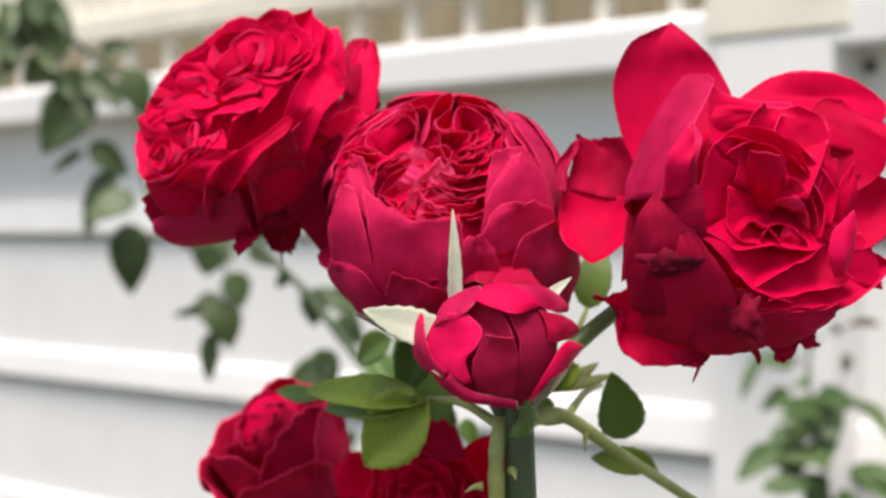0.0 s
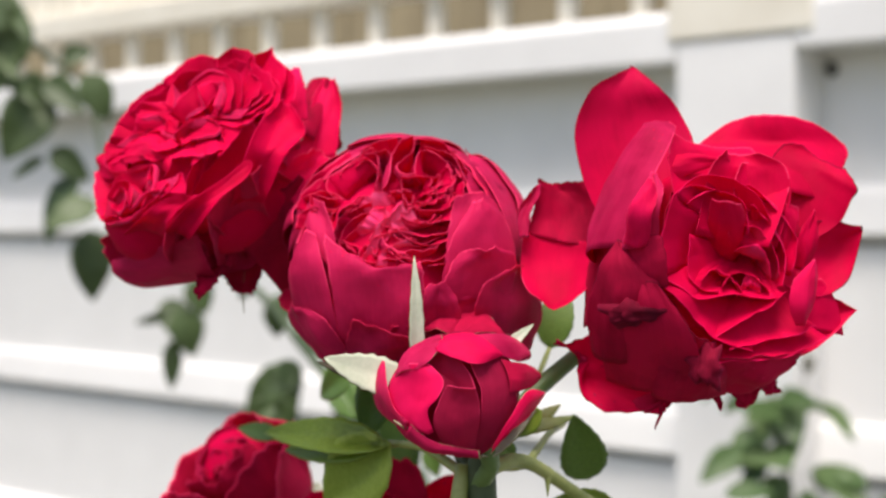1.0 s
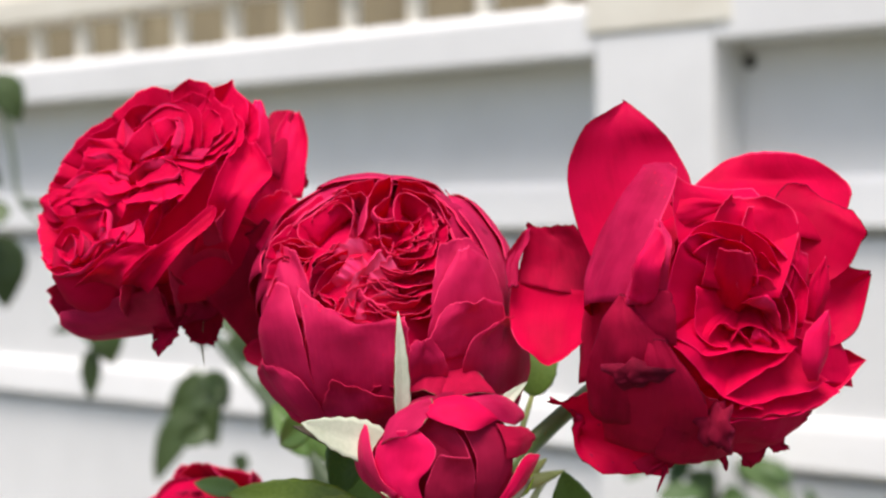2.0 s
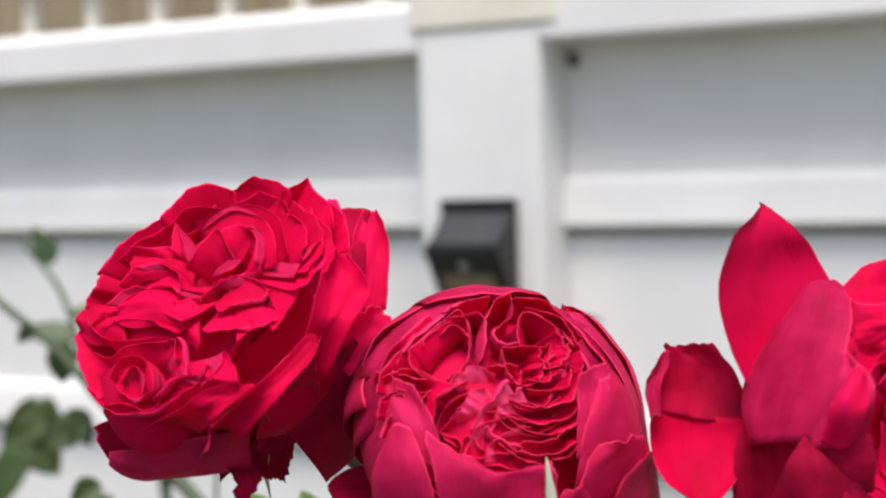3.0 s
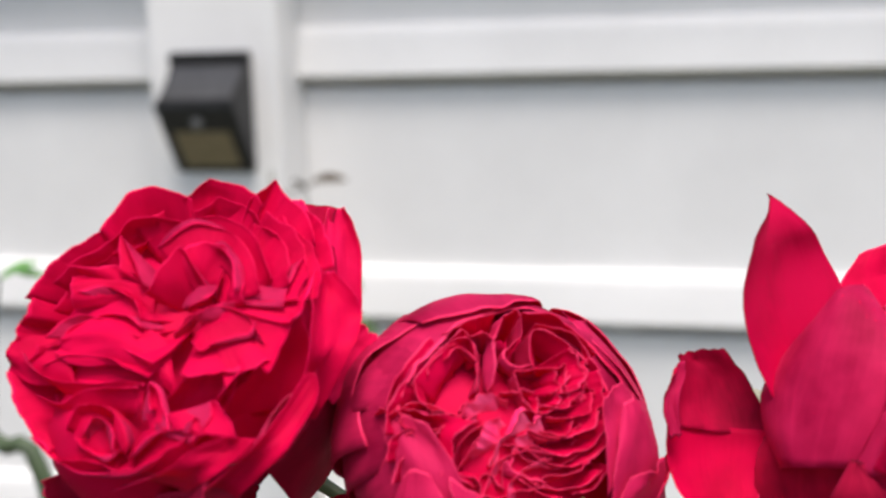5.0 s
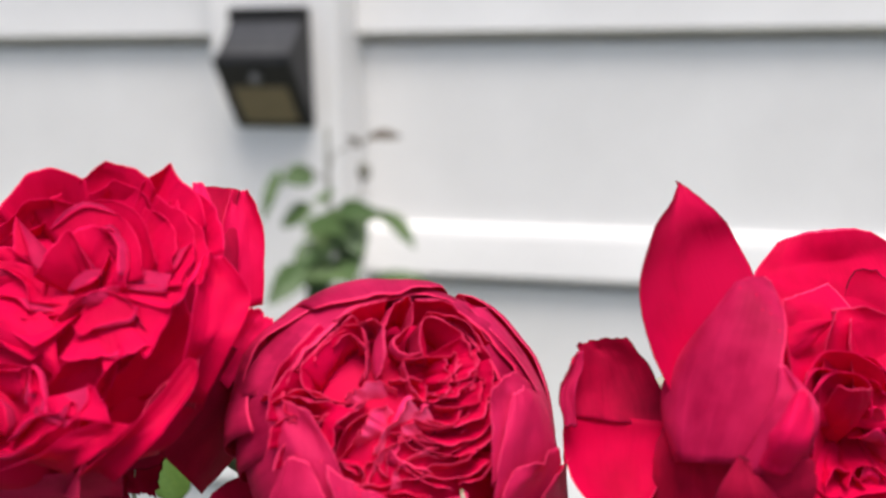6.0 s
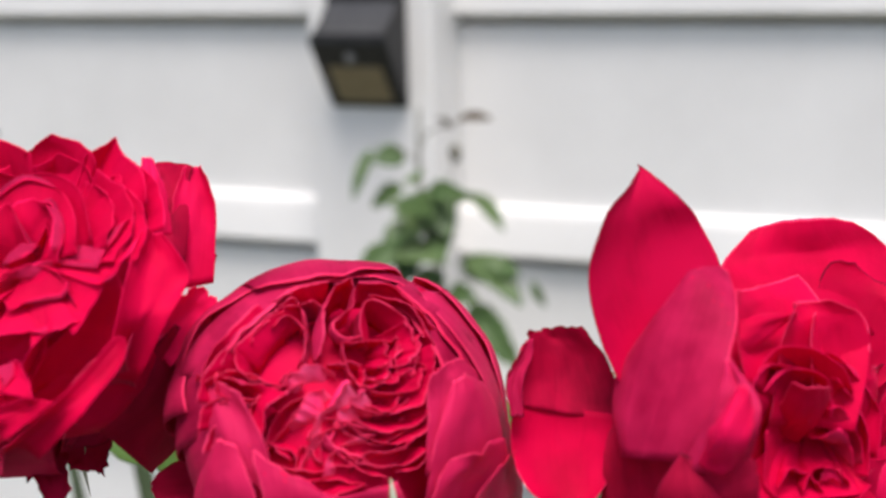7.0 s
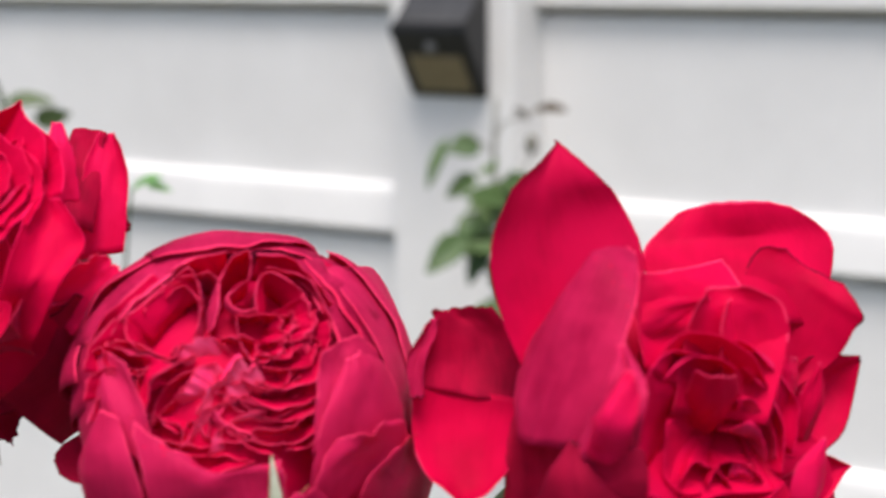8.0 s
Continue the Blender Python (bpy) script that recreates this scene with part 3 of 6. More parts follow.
def lobe(ob, fm, R, rng, left, right, bulge=.0, ruffle=.03, ragged=.02, round=.0, fold=(0, 0), roll=.0, mats=None, nu=19, nv=17, name="petal", label=""):
    """A broad petal stretched between its two edges, from root to tip; bulge lifts its middle, fold turns up one side, roll curls the end back."""
    seed = Vector((rng.random() * 50, rng.random() * 50, rng.random() * 50))
    grid = []
    for i in range(nu):
        u = 1 if i == nu - 1 else .985 * i / (nu - 2)
        a, b = along(left, u), along(right, u)
        a2, b2 = along(left, min(1, u + .02)), along(right, min(1, u + .02))
        a1, b1 = along(left, max(0, u - .02)), along(right, max(0, u - .02))
        du = ((a2 + b2) - (a1 + b1)).normalized()
        w = (b - a).length
        dv = (along(right, .6) - along(left, .6)) if w < .05 else (b - a)
        nrm = dv.normalized().cross(du).normalized()
        line = []
        for j in range(nv):
            v = min(1, max(0, .012 + .976 * (j - 1) / (nv - 3)))
            dome = 4 * v * (1 - v)
            e = noise.noise(seed + Vector((v * 4, u * 4, 2))) * .5 + noise.noise(seed + Vector((v * 13, u * 13, 2))) * .5
            p = a.lerp(b, v) + nrm * bulge * dome * min(1, w / .3)
            p += du * (round * dome * u ** 6 + ragged * e * u * u)
            p += (b - a) * ragged * e * (2 * v - 1) ** 3 / max(w, .2)
            p += nrm * (ruffle * (1.6 * noise.noise(seed + Vector((v * 1.6, u * 1.8, 0))) * dome + .5 * noise.noise(seed + Vector((v * 5, u * 4, 3))) * u))
            p += nrm * ruffle * dome * (.35 * noise.noise(seed + Vector((v * 7, u * 2.5, 8))) + .25 * noise.noise(seed + Vector((v * 6, u * 9, 12))))
            if fold[0]:
                p += nrm * max(0, fold[0] - v) / fold[0] * fold[1] * math.sin(math.pi * min(1, u * 1.05))
            p -= nrm * roll * max(0, u - .6) ** 2 * 6
            line.append(fm @ (p * R))
        grid.append(line)
    return part(name, sheet(grid, .00010, 2), mats or [RED, BACK, LIT_RIM], ob, label)


def globe_petal(ob, fm, R, row, centre, axes, rng, drop=14, tuck=.05, ruffle=.02, ragged=4, start=150, mats=None, nu=16, nv=19):
    """A petal lying on the flower's globe: its rim runs through three (angle off the axis, turn) pairs and it narrows towards the stalk."""
    way = [Vector((math.sin(radians(a)) * math.sin(radians(p)), math.sin(radians(a)) * math.cos(radians(p)), math.cos(radians(a)))) for a, p in zip(row[0:6:2], row[1:6:2])]
    size = row[6]
    a, m, b = way
    a, b = a + (a - m) * .25, b + (b - m) * .25
    k = m * 2 - (a + b) / 2
    seed = Vector((rng.random() * 50, rng.random() * 50, rng.random() * 50))
    grid = []
    for i in range(nu):
        u = 1 if i == nu - 1 else .985 * i / (nu - 2)
        line = []
        for j in range(nv):
            v = 1 - j / (nv - 1)
            d = (a * (1 - v) ** 2 + k * 2 * v * (1 - v) + b * v * v).normalized()
            turn = math.atan2(d.x, d.y)
            e = noise.noise(seed + Vector((v * 4, 1, 2))) * .6 + noise.noise(seed + Vector((v * 11, 5, 2))) * .4
            rim = math.degrees(math.acos(max(-1, min(1, d.z)))) + drop * abs(2 * v - 1) ** 3.5 + ragged * e
            th = radians(start + (rim - start) * u ** .9)
            grow = size * (1 - tuck * u ** 8 + .03 * u) + ruffle * (1.5 * noise.noise(seed + Vector((v * 2.2, u * 1.4, 0))) * u + .6 * noise.noise(seed + Vector((v * 6, u * 2.5, 3))) * u * u)
            p = Vector((math.sin(th) * math.sin(turn) * axes[0], math.sin(th) * math.cos(turn) * axes[1], math.cos(th) * axes[2])) * grow + Vector(centre)
            line.append(fm @ (p * R))
        grid.append(line)
    return part("petal", sheet(grid, .00010, 1), mats or [RED, BACK, LIT_RIM], ob)


SHELL_B = [
    (49, -4, 61, 19, 70, 43, 0.93),
    (52, -65, 49, -36, 48, 1, 0.95),
    (63, 28, 57, 53, 49, 82, 0.96),
    (58, -80, 79, -60, 54, -34, 1.0),
    (44, -23, 56, 8, 74, 29, 0.98),
    (66, 40, 71, 69, 76, 93, 1.02),
]


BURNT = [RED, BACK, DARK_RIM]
DUSK = [BACK, BACK, LIT_RIM]
WITHERED = [WILT_SHADE, WILT_SHADE, DARK_RIM]
FACE = [RED, BACK, LIT_RIM]
SOFT = [RED, BACK, PINK]
SIDE = [PINK, RED, LIT_RIM]
SHADY = [SHADED_RED, BACK, DARK_RIM]
OUTER = [BACK, BACK, LIT_RIM]
ROSE = [ROSY, RED, LIT_RIM]
PINKISH = [PINK, RED, LIT_RIM]
DUSKY = [WILT_SHADE, BACK, DARK_RIM]
BLADE = [DEEP, BACK, DARK_RIM]
DUSKY_HEART = [BACK, WILT_SHADE, LIT_RIM]

# open cabbage rose, many ruffled petals
rng = random.Random(11)
R1 = 0.0245
rose_a, fm = bloom((0.7005, -1.4744, 1.4772), (0.36, -0.74, 0.57), "fully open crimson rose packed with ruffled petals")
core(rose_a, fm, R1, (.02, -.05, -.05), (.94, .94, .58))
core(rose_a, fm, R1, (-.45, -.62, .04), (.52, .50, .42))
for curl in [partial(rim_petal, rose_a, fm, R1, rng, centre=(.1, .1), depth=.24, shrink=.42, lip=.05, ruffle=.05, ragged=.04, vary=.6, echo=1, mats=SOFT)]:
    curl((-1.10, .37, .23), (-.95, .53, .34), (-.83, .61, .41), (-.64, .68, .46), (-.52, .77, .48))
    curl((-.57, .73, .47), (-.45, .91, .48), (-.32, 1.02, .49), (-.14, 1.00, .56), (.07, .84, .69))
    curl((.01, .86, .67), (.12, .93, .68), (.20, .98, .68), (.35, .92, .71), (.48, .82, .75), (.55, .70, .76))
    curl((.46, .76, .76), (.58, .87, .73), (.65, .92, .71), (.70, .80, .73), (.84, .64, .71), (.88, .41, .72))
    curl((.69, .78, .73), (.88, .66, .69), (.97, .51, .67), (1.00, .26, .70))
    curl((-1.17, .08, .18), (-1.16, .19, .19), (-1.09, .23, .24), (-1.04, .35, .28))
    curl((-1.23, -.13, .07), (-1.19, -.08, .12), (-1.07, -.09, .23), (-1.00, -.01, .29))
    curl((-.89, .40, .39), (-.73, .53, .46), (-.53, .61, .49), (-.37, .75, .54), (-.17, .73, .63))
    curl((-.95, -.74, .20), (-1.08, -.58, .13), (-1.18, -.35, .09), (-1.23, -.11, .08))
for curl in [partial(rim_petal, rose_a, fm, R1, rng, centre=(.15, .0), depth=.11, shrink=.38, lip=.03, ruffle=.05, ragged=.035, vary=1.0, mats=SOFT)]:
    curl((-.37, .79, .53), (-.17, .75, .62), (-.01, .65, .71), (.18, .64, .77), (.37, .56, .80), (.50, .38, .83), (.57, .10, .87))
    curl((-.17, .48, .68), (-.05, .54, .73), (.10, .58, .77), (.26, .54, .80), (.37, .43, .83), (.47, .18, .87), (.47, 0, .89))
    curl((-.08, .37, .77), (.06, .45, .80), (.21, .40, .83), (.30, .25, .86), (.32, .02, .88))
    curl((.17, .42, .82), (.28, .37, .84), (.37, .16, .87), (.37, -.07, .89))
    curl((.47, .57, .79), (.62, .48, .79), (.69, .29, .81), (.66, .04, .88))
    curl((.56, .63, .78), (.75, .49, .76), (.81, .26, .78), (.74, -.06, .89))
    curl((.68, .60, .76), (.85, .41, .73), (.89, .16, .77), (.85, -.04, .84))
    curl((-.45, .41, .51), (-.44, .54, .52), (-.42, .66, .52), (-.35, .48, .57), (-.29, .26, .60), ragged=.01, lip=.02)
    curl((-.26, .14, .64), (-.16, .30, .72), (-.03, .43, .78), (.07, .25, .83), (.18, .03, .85), ragged=.01, lip=.02)
    curl((.04, -.02, .81), (.18, .04, .85), (.25, .21, .85), ragged=.01)
    curl((-.07, -.50, .79), (.09, -.53, .84), (.27, -.50, .87), (.39, -.43, .88))
    curl((.02, -.28, .81), (.07, -.36, .83), (.18, -.30, .85), (.36, -.26, .89), (.43, -.19, .90))
    curl((.22, -.63, .86), (.30, -.54, .87), (.40, -.51, .87), (.52, -.46, .87))
    curl((.49, -.56, .86), (.60, -.37, .88), (.69, -.19, .91), (.73, -.08, .89))
    curl((.62, -.11, .91), (.71, .14, .84), (.78, .28, .78), (.80, .16, .80), (.72, -.07, .90), lip=.02)
    curl((.64, -.24, .91), (.74, -.14, .90), (.82, .05, .82), (.86, .18, .77), lip=.02)
    curl((-.96, .02, .31), (-.84, .13, .35), (-.66, .14, .40), (-.51, .03, .47), (-.33, -.13, .62))
    curl((-1.10, -.04, .21), (-.90, -.02, .32), (-.71, -.01, .37), (-.51, -.12, .49), (-.23, -.39, .72))
    curl((-1.00, -.15, .26), (-.80, -.12, .34), (-.51, -.24, .52), (-.27, -.46, .71))
    curl((0, -.11, .79), (.19, -.05, .85), (.37, -.14, .89), (.50, -.36, .89))
    curl((-.88, -.03, .32), (-.77, .08, .36), (-.56, .12, .43), (-.39, .04, .55), (-.30, -.07, .62))
    curl((-.73, .30, .42), (-.54, .32, .45), (-.35, .16, .56), (-.30, 0, .62))
    curl((-.08, -.20, .76), (.07, -.09, .82), (.26, -.03, .87), (.48, -.03, .89))
    curl((-.83, .51, .43), (-.65, .45, .47), (-.45, .46, .51), (-.34, .37, .57))
for curl in [partial(rim_petal, rose_a, fm, R1, rng, centre=(-.35, -.75), depth=.11, shrink=.40, lip=.03, ruffle=.04, ragged=.03, mats=SOFT)]:
    curl((-1.13, -.01, .20), (-1.07, -.13, .22), (-.90, -.28, .31), (-.65, -.38, .48), (-.38, -.46, .66), (-.29, -.51, .71))
    curl((-1.03, -.34, .21), (-.86, -.47, .36), (-.73, -.44, .46), (-.57, -.44, .55), (-.33, -.52, .69))
    curl((-.81, -.67, .39), (-.75, -.55, .46), (-.62, -.55, .54), (-.47, -.67, .63), (-.41, -.88, .63))
    curl((-.70, -.74, .47), (-.63, -.64, .53), (-.52, -.72, .59), (-.50, -.89, .57))
    curl((-.76, -.73, .42), (-.66, -.85, .46), (-.52, -.91, .56), (-.42, -.85, .63))
    curl((-1.08, -.60, .13), (-.92, -.79, .22), (-.67, -.90, .44), (-.50, -1.01, .54))
    curl((-1.12, -.49, .12), (-.98, -.73, .18), (-.72, -.95, .38), (-.39, -1.03, .61))
    curl((-.71, -.97, .38), (-.37, -1.04, .62), (-.14, -.96, .75), (-.02, -.92, .80))
    curl((-.26, -.70, .73), (-.26, -.50, .72), (-.19, -.63, .76), (-.15, -.85, .76), ragged=.01)
    curl((-.03, -.90, .80), (.02, -.79, .82), (.06, -.92, .83), ragged=.01)
    curl((-.02, -.95, .80), (.10, -.82, .84), (.13, -.70, .85), (.22, -.82, .87), (.28, -.98, .88), ragged=.01)
    curl((-.41, -.95, .62), (-.25, -.85, .72), (-.07, -.85, .79))
for loft in [partial(lobe, rose_a, fm, R1, rng, ruffle=.035)]:
    loft([(.51, -.79, .42), (.73, -.55, .82), (.80, -.22, .89), (.85, .14, .78), (.91, .23, .74)], [(.80, -.71, .36), (1.06, -.36, .67), (1.16, -.07, .60), (1.10, .07, .69), (.99, .22, .71)], bulge=-.10, mats=SOFT)
    loft([(.03, -1.25, .67), (.36, -1.05, .89), (.58, -.78, .86), (.73, -.56, .82), (.79, -.54, .81)], [(.25, -1.26, .55), (.50, -1.11, .79), (.63, -.99, .87), (.79, -.73, .81), (.81, -.58, .80)], bulge=-.08, mats=SOFT)
    loft([(-.54, -1.10, .39), (-.23, -1.10, .69), (-.01, -1.00, .80), (.21, -.95, .87)], [(-.07, -1.16, .45), (.08, -1.17, .71), (.27, -1.10, .87), (.39, -.99, .89)], bulge=-.06, mats=SOFT)
    loft([(-.02, -.88, .45), (.14, -.68, .70), (.23, -.61, .82)], [(.73, -.63, .37), (.80, -.33, .60), (.74, -.14, .86)], bulge=-.10, mats=SOFT)
    loft([(-.31, -.72, .41), (-.14, -.58, .63), (-.02, -.49, .76)], [(.13, -.77, .55), (.26, -.63, .67), (.30, -.50, .79)], bulge=-.08, mats=SOFT)
    loft([(-.07, -.58, .60), (-.40, -.32, .54), (-.75, -.20, .34), (-.90, -.08, .29)], [(-.13, -.16, .58), (-.31, 0, .52), (-.59, .13, .39), (-.82, .04, .32)], bulge=.05, mats=SOFT)
    loft([(-.21, -.10, .47), (-.39, .19, .42), (-.76, .22, .34)], [(-.19, .21, .53), (-.43, .42, .42), (-.77, .43, .40)], bulge=.05, mats=SOFT)
    loft([(-.07, -.40, .57), (.13, -.29, .72), (.40, -.16, .83)], [(.22, -.63, .66), (.41, -.49, .75), (.62, -.19, .85)], bulge=-.04, mats=SOFT)
    loft([(-.76, -.31, .26), (-1.06, -.22, .14), (-1.22, -.10, .08)], [(-.80, .07, .21), (-1.05, .10, .20), (-1.20, .10, .14)], bulge=.05, mats=SOFT)
    # wilted hem under the head; the shadow there is in its dark colour too
    loft([(-.14, -.72, .10), (-.12, -.95, -.30), (-.10, -1.13, -.50)], [(.83, -.37, 0), (.70, -.60, -.40), (.43, -.85, -.55)], bulge=.10, mats=[WILT_SHADE, BACK, DARK_RIM], ragged=.06)
    loft([(.18, -.55, .10), (.20, -.78, -.30), (.19, -.90, -.50)], [(.99, -.11, 0), (.86, -.30, -.50), (.53, -.69, -.60)], bulge=.10, mats=[WILT_SHADE, BACK, DARK_RIM], ragged=.06)
    loft([(.59, -.32, -.10), (.48, -.51, -.50), (.51, -.70, -.70)], [(1.06, -.07, -.10), (.95, -.22, -.60), (.77, -.49, -.70)], bulge=.08, mats=[WILT_SHADE, BACK, DARK_RIM], ragged=.06)
    loft([(.71, .41, .20), (.75, .65, .40), (.77, .92, .42)], [(.97, .41, .20), (.93, .69, .35), (.85, .91, .42)], bulge=.05, mats=SIDE)
    # inside behind the side petal, its shade put into the colour
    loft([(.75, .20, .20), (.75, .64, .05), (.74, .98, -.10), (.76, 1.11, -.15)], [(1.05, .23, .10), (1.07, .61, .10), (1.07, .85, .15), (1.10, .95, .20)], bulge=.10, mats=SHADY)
    loft([(.90, .02, .10), (.94, .42, .15), (.97, .72, .20), (1.03, .95, .20)], [(1.22, .17, -.10), (1.25, .52, .05), (1.23, .74, .14), (1.15, .95, .22)], bulge=-.08, mats=SIDE)
    loft([(.85, .40, -.35), (1.03, .58, -.20), (1.04, .75, -.20)], [(1.06, .42, -.35), (1.21, .40, -.20), (1.13, .67, -.20)], bulge=.05, mats=WITHERED, ragged=.08)
    loft([(.82, -.35, .25), (.97, -.15, .30), (1.13, -.01, .30)], [(.95, -.48, 0), (1.16, -.31, .05), (1.31, -.13, .22)], bulge=-.08, mats=SIDE, round=.03, ragged=.05)
    # lower right wall, dark colour standing in for the shadow under the head
    loft([(.36, -.80, .10), (.70, -.53, .15), (1.00, -.25, .15)], [(.70, -.99, -.90), (1.03, -.58, -.90), (1.26, -.04, -.60)], bulge=.06, mats=[WILT_SHADE, BACK, DARK_RIM], ragged=.05)
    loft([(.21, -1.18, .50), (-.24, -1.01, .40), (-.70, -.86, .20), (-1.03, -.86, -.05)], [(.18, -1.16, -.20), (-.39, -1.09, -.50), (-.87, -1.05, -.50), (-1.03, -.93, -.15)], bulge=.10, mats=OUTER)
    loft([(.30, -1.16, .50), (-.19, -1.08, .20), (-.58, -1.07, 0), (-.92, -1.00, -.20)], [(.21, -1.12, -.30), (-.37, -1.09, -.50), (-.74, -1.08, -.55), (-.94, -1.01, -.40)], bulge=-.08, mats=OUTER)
    loft([(-.19, -1.00, -.50), (-.14, -1.20, .10), (.03, -1.37, .60)], [(.33, -.73, -.60), (.38, -.90, .10), (.41, -1.07, .74)], bulge=-.12, mats=OUTER)
    loft([(.07, -.94, -.60), (.28, -1.04, .10), (.45, -1.10, .74)], [(.62, -.49, -.60), (.73, -.63, 0), (.77, -.62, .74)], bulge=-.14, mats=OUTER)
    loft([(.41, -.56, -.70), (.66, -.63, -.10), (.79, -.65, .72)], [(.72, .04, -.80), (.89, -.14, -.20), (.97, -.46, .50)], bulge=-.10, mats=OUTER)
    loft([(.48, -.17, -.80), (.79, -.11, -.10), (.92, -.23, .50)], [(.77, .41, -.90), (.87, .37, -.50), (.96, .23, .10)], bulge=-.08, mats=OUTER)
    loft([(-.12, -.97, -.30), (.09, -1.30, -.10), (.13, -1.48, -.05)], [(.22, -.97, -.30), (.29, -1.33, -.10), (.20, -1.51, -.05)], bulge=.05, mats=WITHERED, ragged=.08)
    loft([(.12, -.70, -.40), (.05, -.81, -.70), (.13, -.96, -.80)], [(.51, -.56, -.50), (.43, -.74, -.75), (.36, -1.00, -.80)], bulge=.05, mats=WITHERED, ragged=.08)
calyx(rose_a, fm, R1, rng)

# globe rose, still half closed
rng = random.Random(5)
R2 = 0.0285
rose_b, fm = bloom((0.7582, -1.4684, 1.4596), (0.50, -0.66, 0.50), "globe-shaped dusky crimson rose, half open")
GLOBE_B = ((-.03, .15, -.40), (1, 1, .82))
core(rose_b, fm, R2, (-.03, .17, -.46), (.84, .84, .50))
for curl in [partial(rim_petal, rose_b, fm, R2, rng, centre=(-.05, .15), depth=.16, shrink=.78, belly=.02, lip=.04, ruffle=.06, ragged=.04)]:
    curl((-.64, 0, .07), (-.53, -.02, .06), (-.37, -.13, .02))
    curl((-.57, .03, .08), (-.56, .18, .11), (-.43, .25, .10), (-.32, .36, .08))
    curl((-.22, -.17, .03), (-.19, -.03, .07), (-.09, -.11, .07), (.03, -.17, .08))
    curl((-.16, .08, .10), (-.02, .02, .11), (.11, -.04, .12))
    curl((-.46, -.17, .01), (-.29, -.20, .01), (-.06, -.20, .05), (.05, -.19, .07))
    curl((-.83, .33, .11), (-.64, .38, .12), (-.44, .28, .10))
    curl((-.64, .48, .11), (-.48, .66, .10), (-.29, .77, .15), (-.23, .61, .12), (-.26, .42, .08))
    curl((-.52, -.09, .04), (-.44, 0, .06), (-.33, .12, .09))
    curl((-.76, .16, .10), (-.70, .23, .12), (-.54, .21, .11), (-.43, .27, .10))
    curl((-.64, -.05, .05), (-.56, -.09, .04), (-.45, -.18, .01))
    curl((-.37, -.13, .02), (-.30, -.07, .04), (-.20, -.17, .03))
    curl((-.06, -.20, .05), (.03, -.14, .08), (.21, -.14, .11), (.29, -.10, .13))
for curl in [partial(rim_petal, rose_b, fm, R2, rng, centre=(-.05, .55), depth=.24, shrink=.72, belly=.03, lip=.03, ruffle=.05, ragged=.03)]:
    curl((-.12, .58, .16), (-.12, .68, .18), (-.06, .78, .21), (.03, .83, .21), (.06, .79, .22))
    curl((.06, .79, .22), (.04, .67, .21), (-.03, .63, .19), (-.08, .57, .17), (-.01, .50, .18), (.07, .50, .20), lip=.06)
    curl((.07, .47, .19), (.08, .62, .21), (.13, .70, .22), (.25, .65, .22), (.35, .54, .21), (.37, .43, .21))
    curl((-.04, .47, .17), (.11, .47, .20), (.23, .45, .20), (.26, .47, .21), (.25, .34, .20))
    curl((-.04, .46, .17), (-.02, .32, .16), (.04, .22, .16), (.07, .31, .18))
    curl((-.26, .72, .15), (-.18, .73, .18), (-.12, .65, .18), (-.15, .47, .12), (-.19, .41, .10))
    curl((-.46, .67, .10), (-.34, .73, .13), (-.24, .70, .15), (-.21, .57, .12))
    curl((-.55, .54, .10), (-.46, .65, .10), (-.33, .70, .12))
    curl((-.64, .50, .11), (-.61, .35, .12), (-.47, .30, .11), (-.39, .28, .10), lip=.06)
    curl((-.77, .34, .12), (-.73, .24, .12), (-.57, .19, .11), (-.48, .19, .11), (-.42, .23, .10), lip=.06)
    curl((-.43, .62, .09), (-.30, .67, .12), (-.23, .55, .10), (-.25, .42, .08))
    curl((-.13, .37, .12), (-.04, .36, .15), (.05, .34, .18))
    curl((-.39, .77, .13), (-.23, .82, .17), (-.08, .83, .20))
    curl((.08, .80, .22), (.26, .78, .21), (.41, .64, .21), (.49, .51, .21))
    curl((.13, .72, .22), (.32, .68, .21), (.44, .54, .21), (.48, .41, .21))
for curl in [partial(rim_petal, rose_b, fm, R2, rng, centre=(-.35, .42), depth=.20, shrink=.70, belly=.02, lip=.03, ruffle=.06, ragged=.03, echo=1)]:
    curl((.33, .57, .21), (.37, .43, .21), (.35, .31, .22))
    curl((.42, .49, .21), (.38, .35, .22), (.42, .26, .22))
    curl((.09, .25, .17), (.22, .21, .19), (.32, .28, .21), (.35, .25, .22))
    curl((.09, .18, .17), (.23, .15, .19), (.35, .17, .21), (.39, .28, .22))
    curl((.08, .10, .15), (.18, .05, .16), (.34, .07, .19), (.43, .16, .21))
    curl((0, .03, .12), (.15, -.05, .13), (.34, -.02, .16), (.47, .10, .19))
    curl((-.04, .01, .11), (.09, -.09, .11), (.27, -.12, .12), (.46, -.03, .15))
    curl((-.10, -.11, .07), (.03, -.21, .06), (.21, -.23, .08), (.40, -.17, .11))
    curl((-.12, -.12, .06), (-.01, -.23, .05), (.15, -.30, .05))
    curl((.48, .41, .21), (.46, .25, .22), (.40, .12, .20))
    curl((.52, .28, .20), (.49, .09, .18), (.43, -.05, .15))
    curl((.23, .30, .20), (.32, .32, .21), (.40, .41, .22))
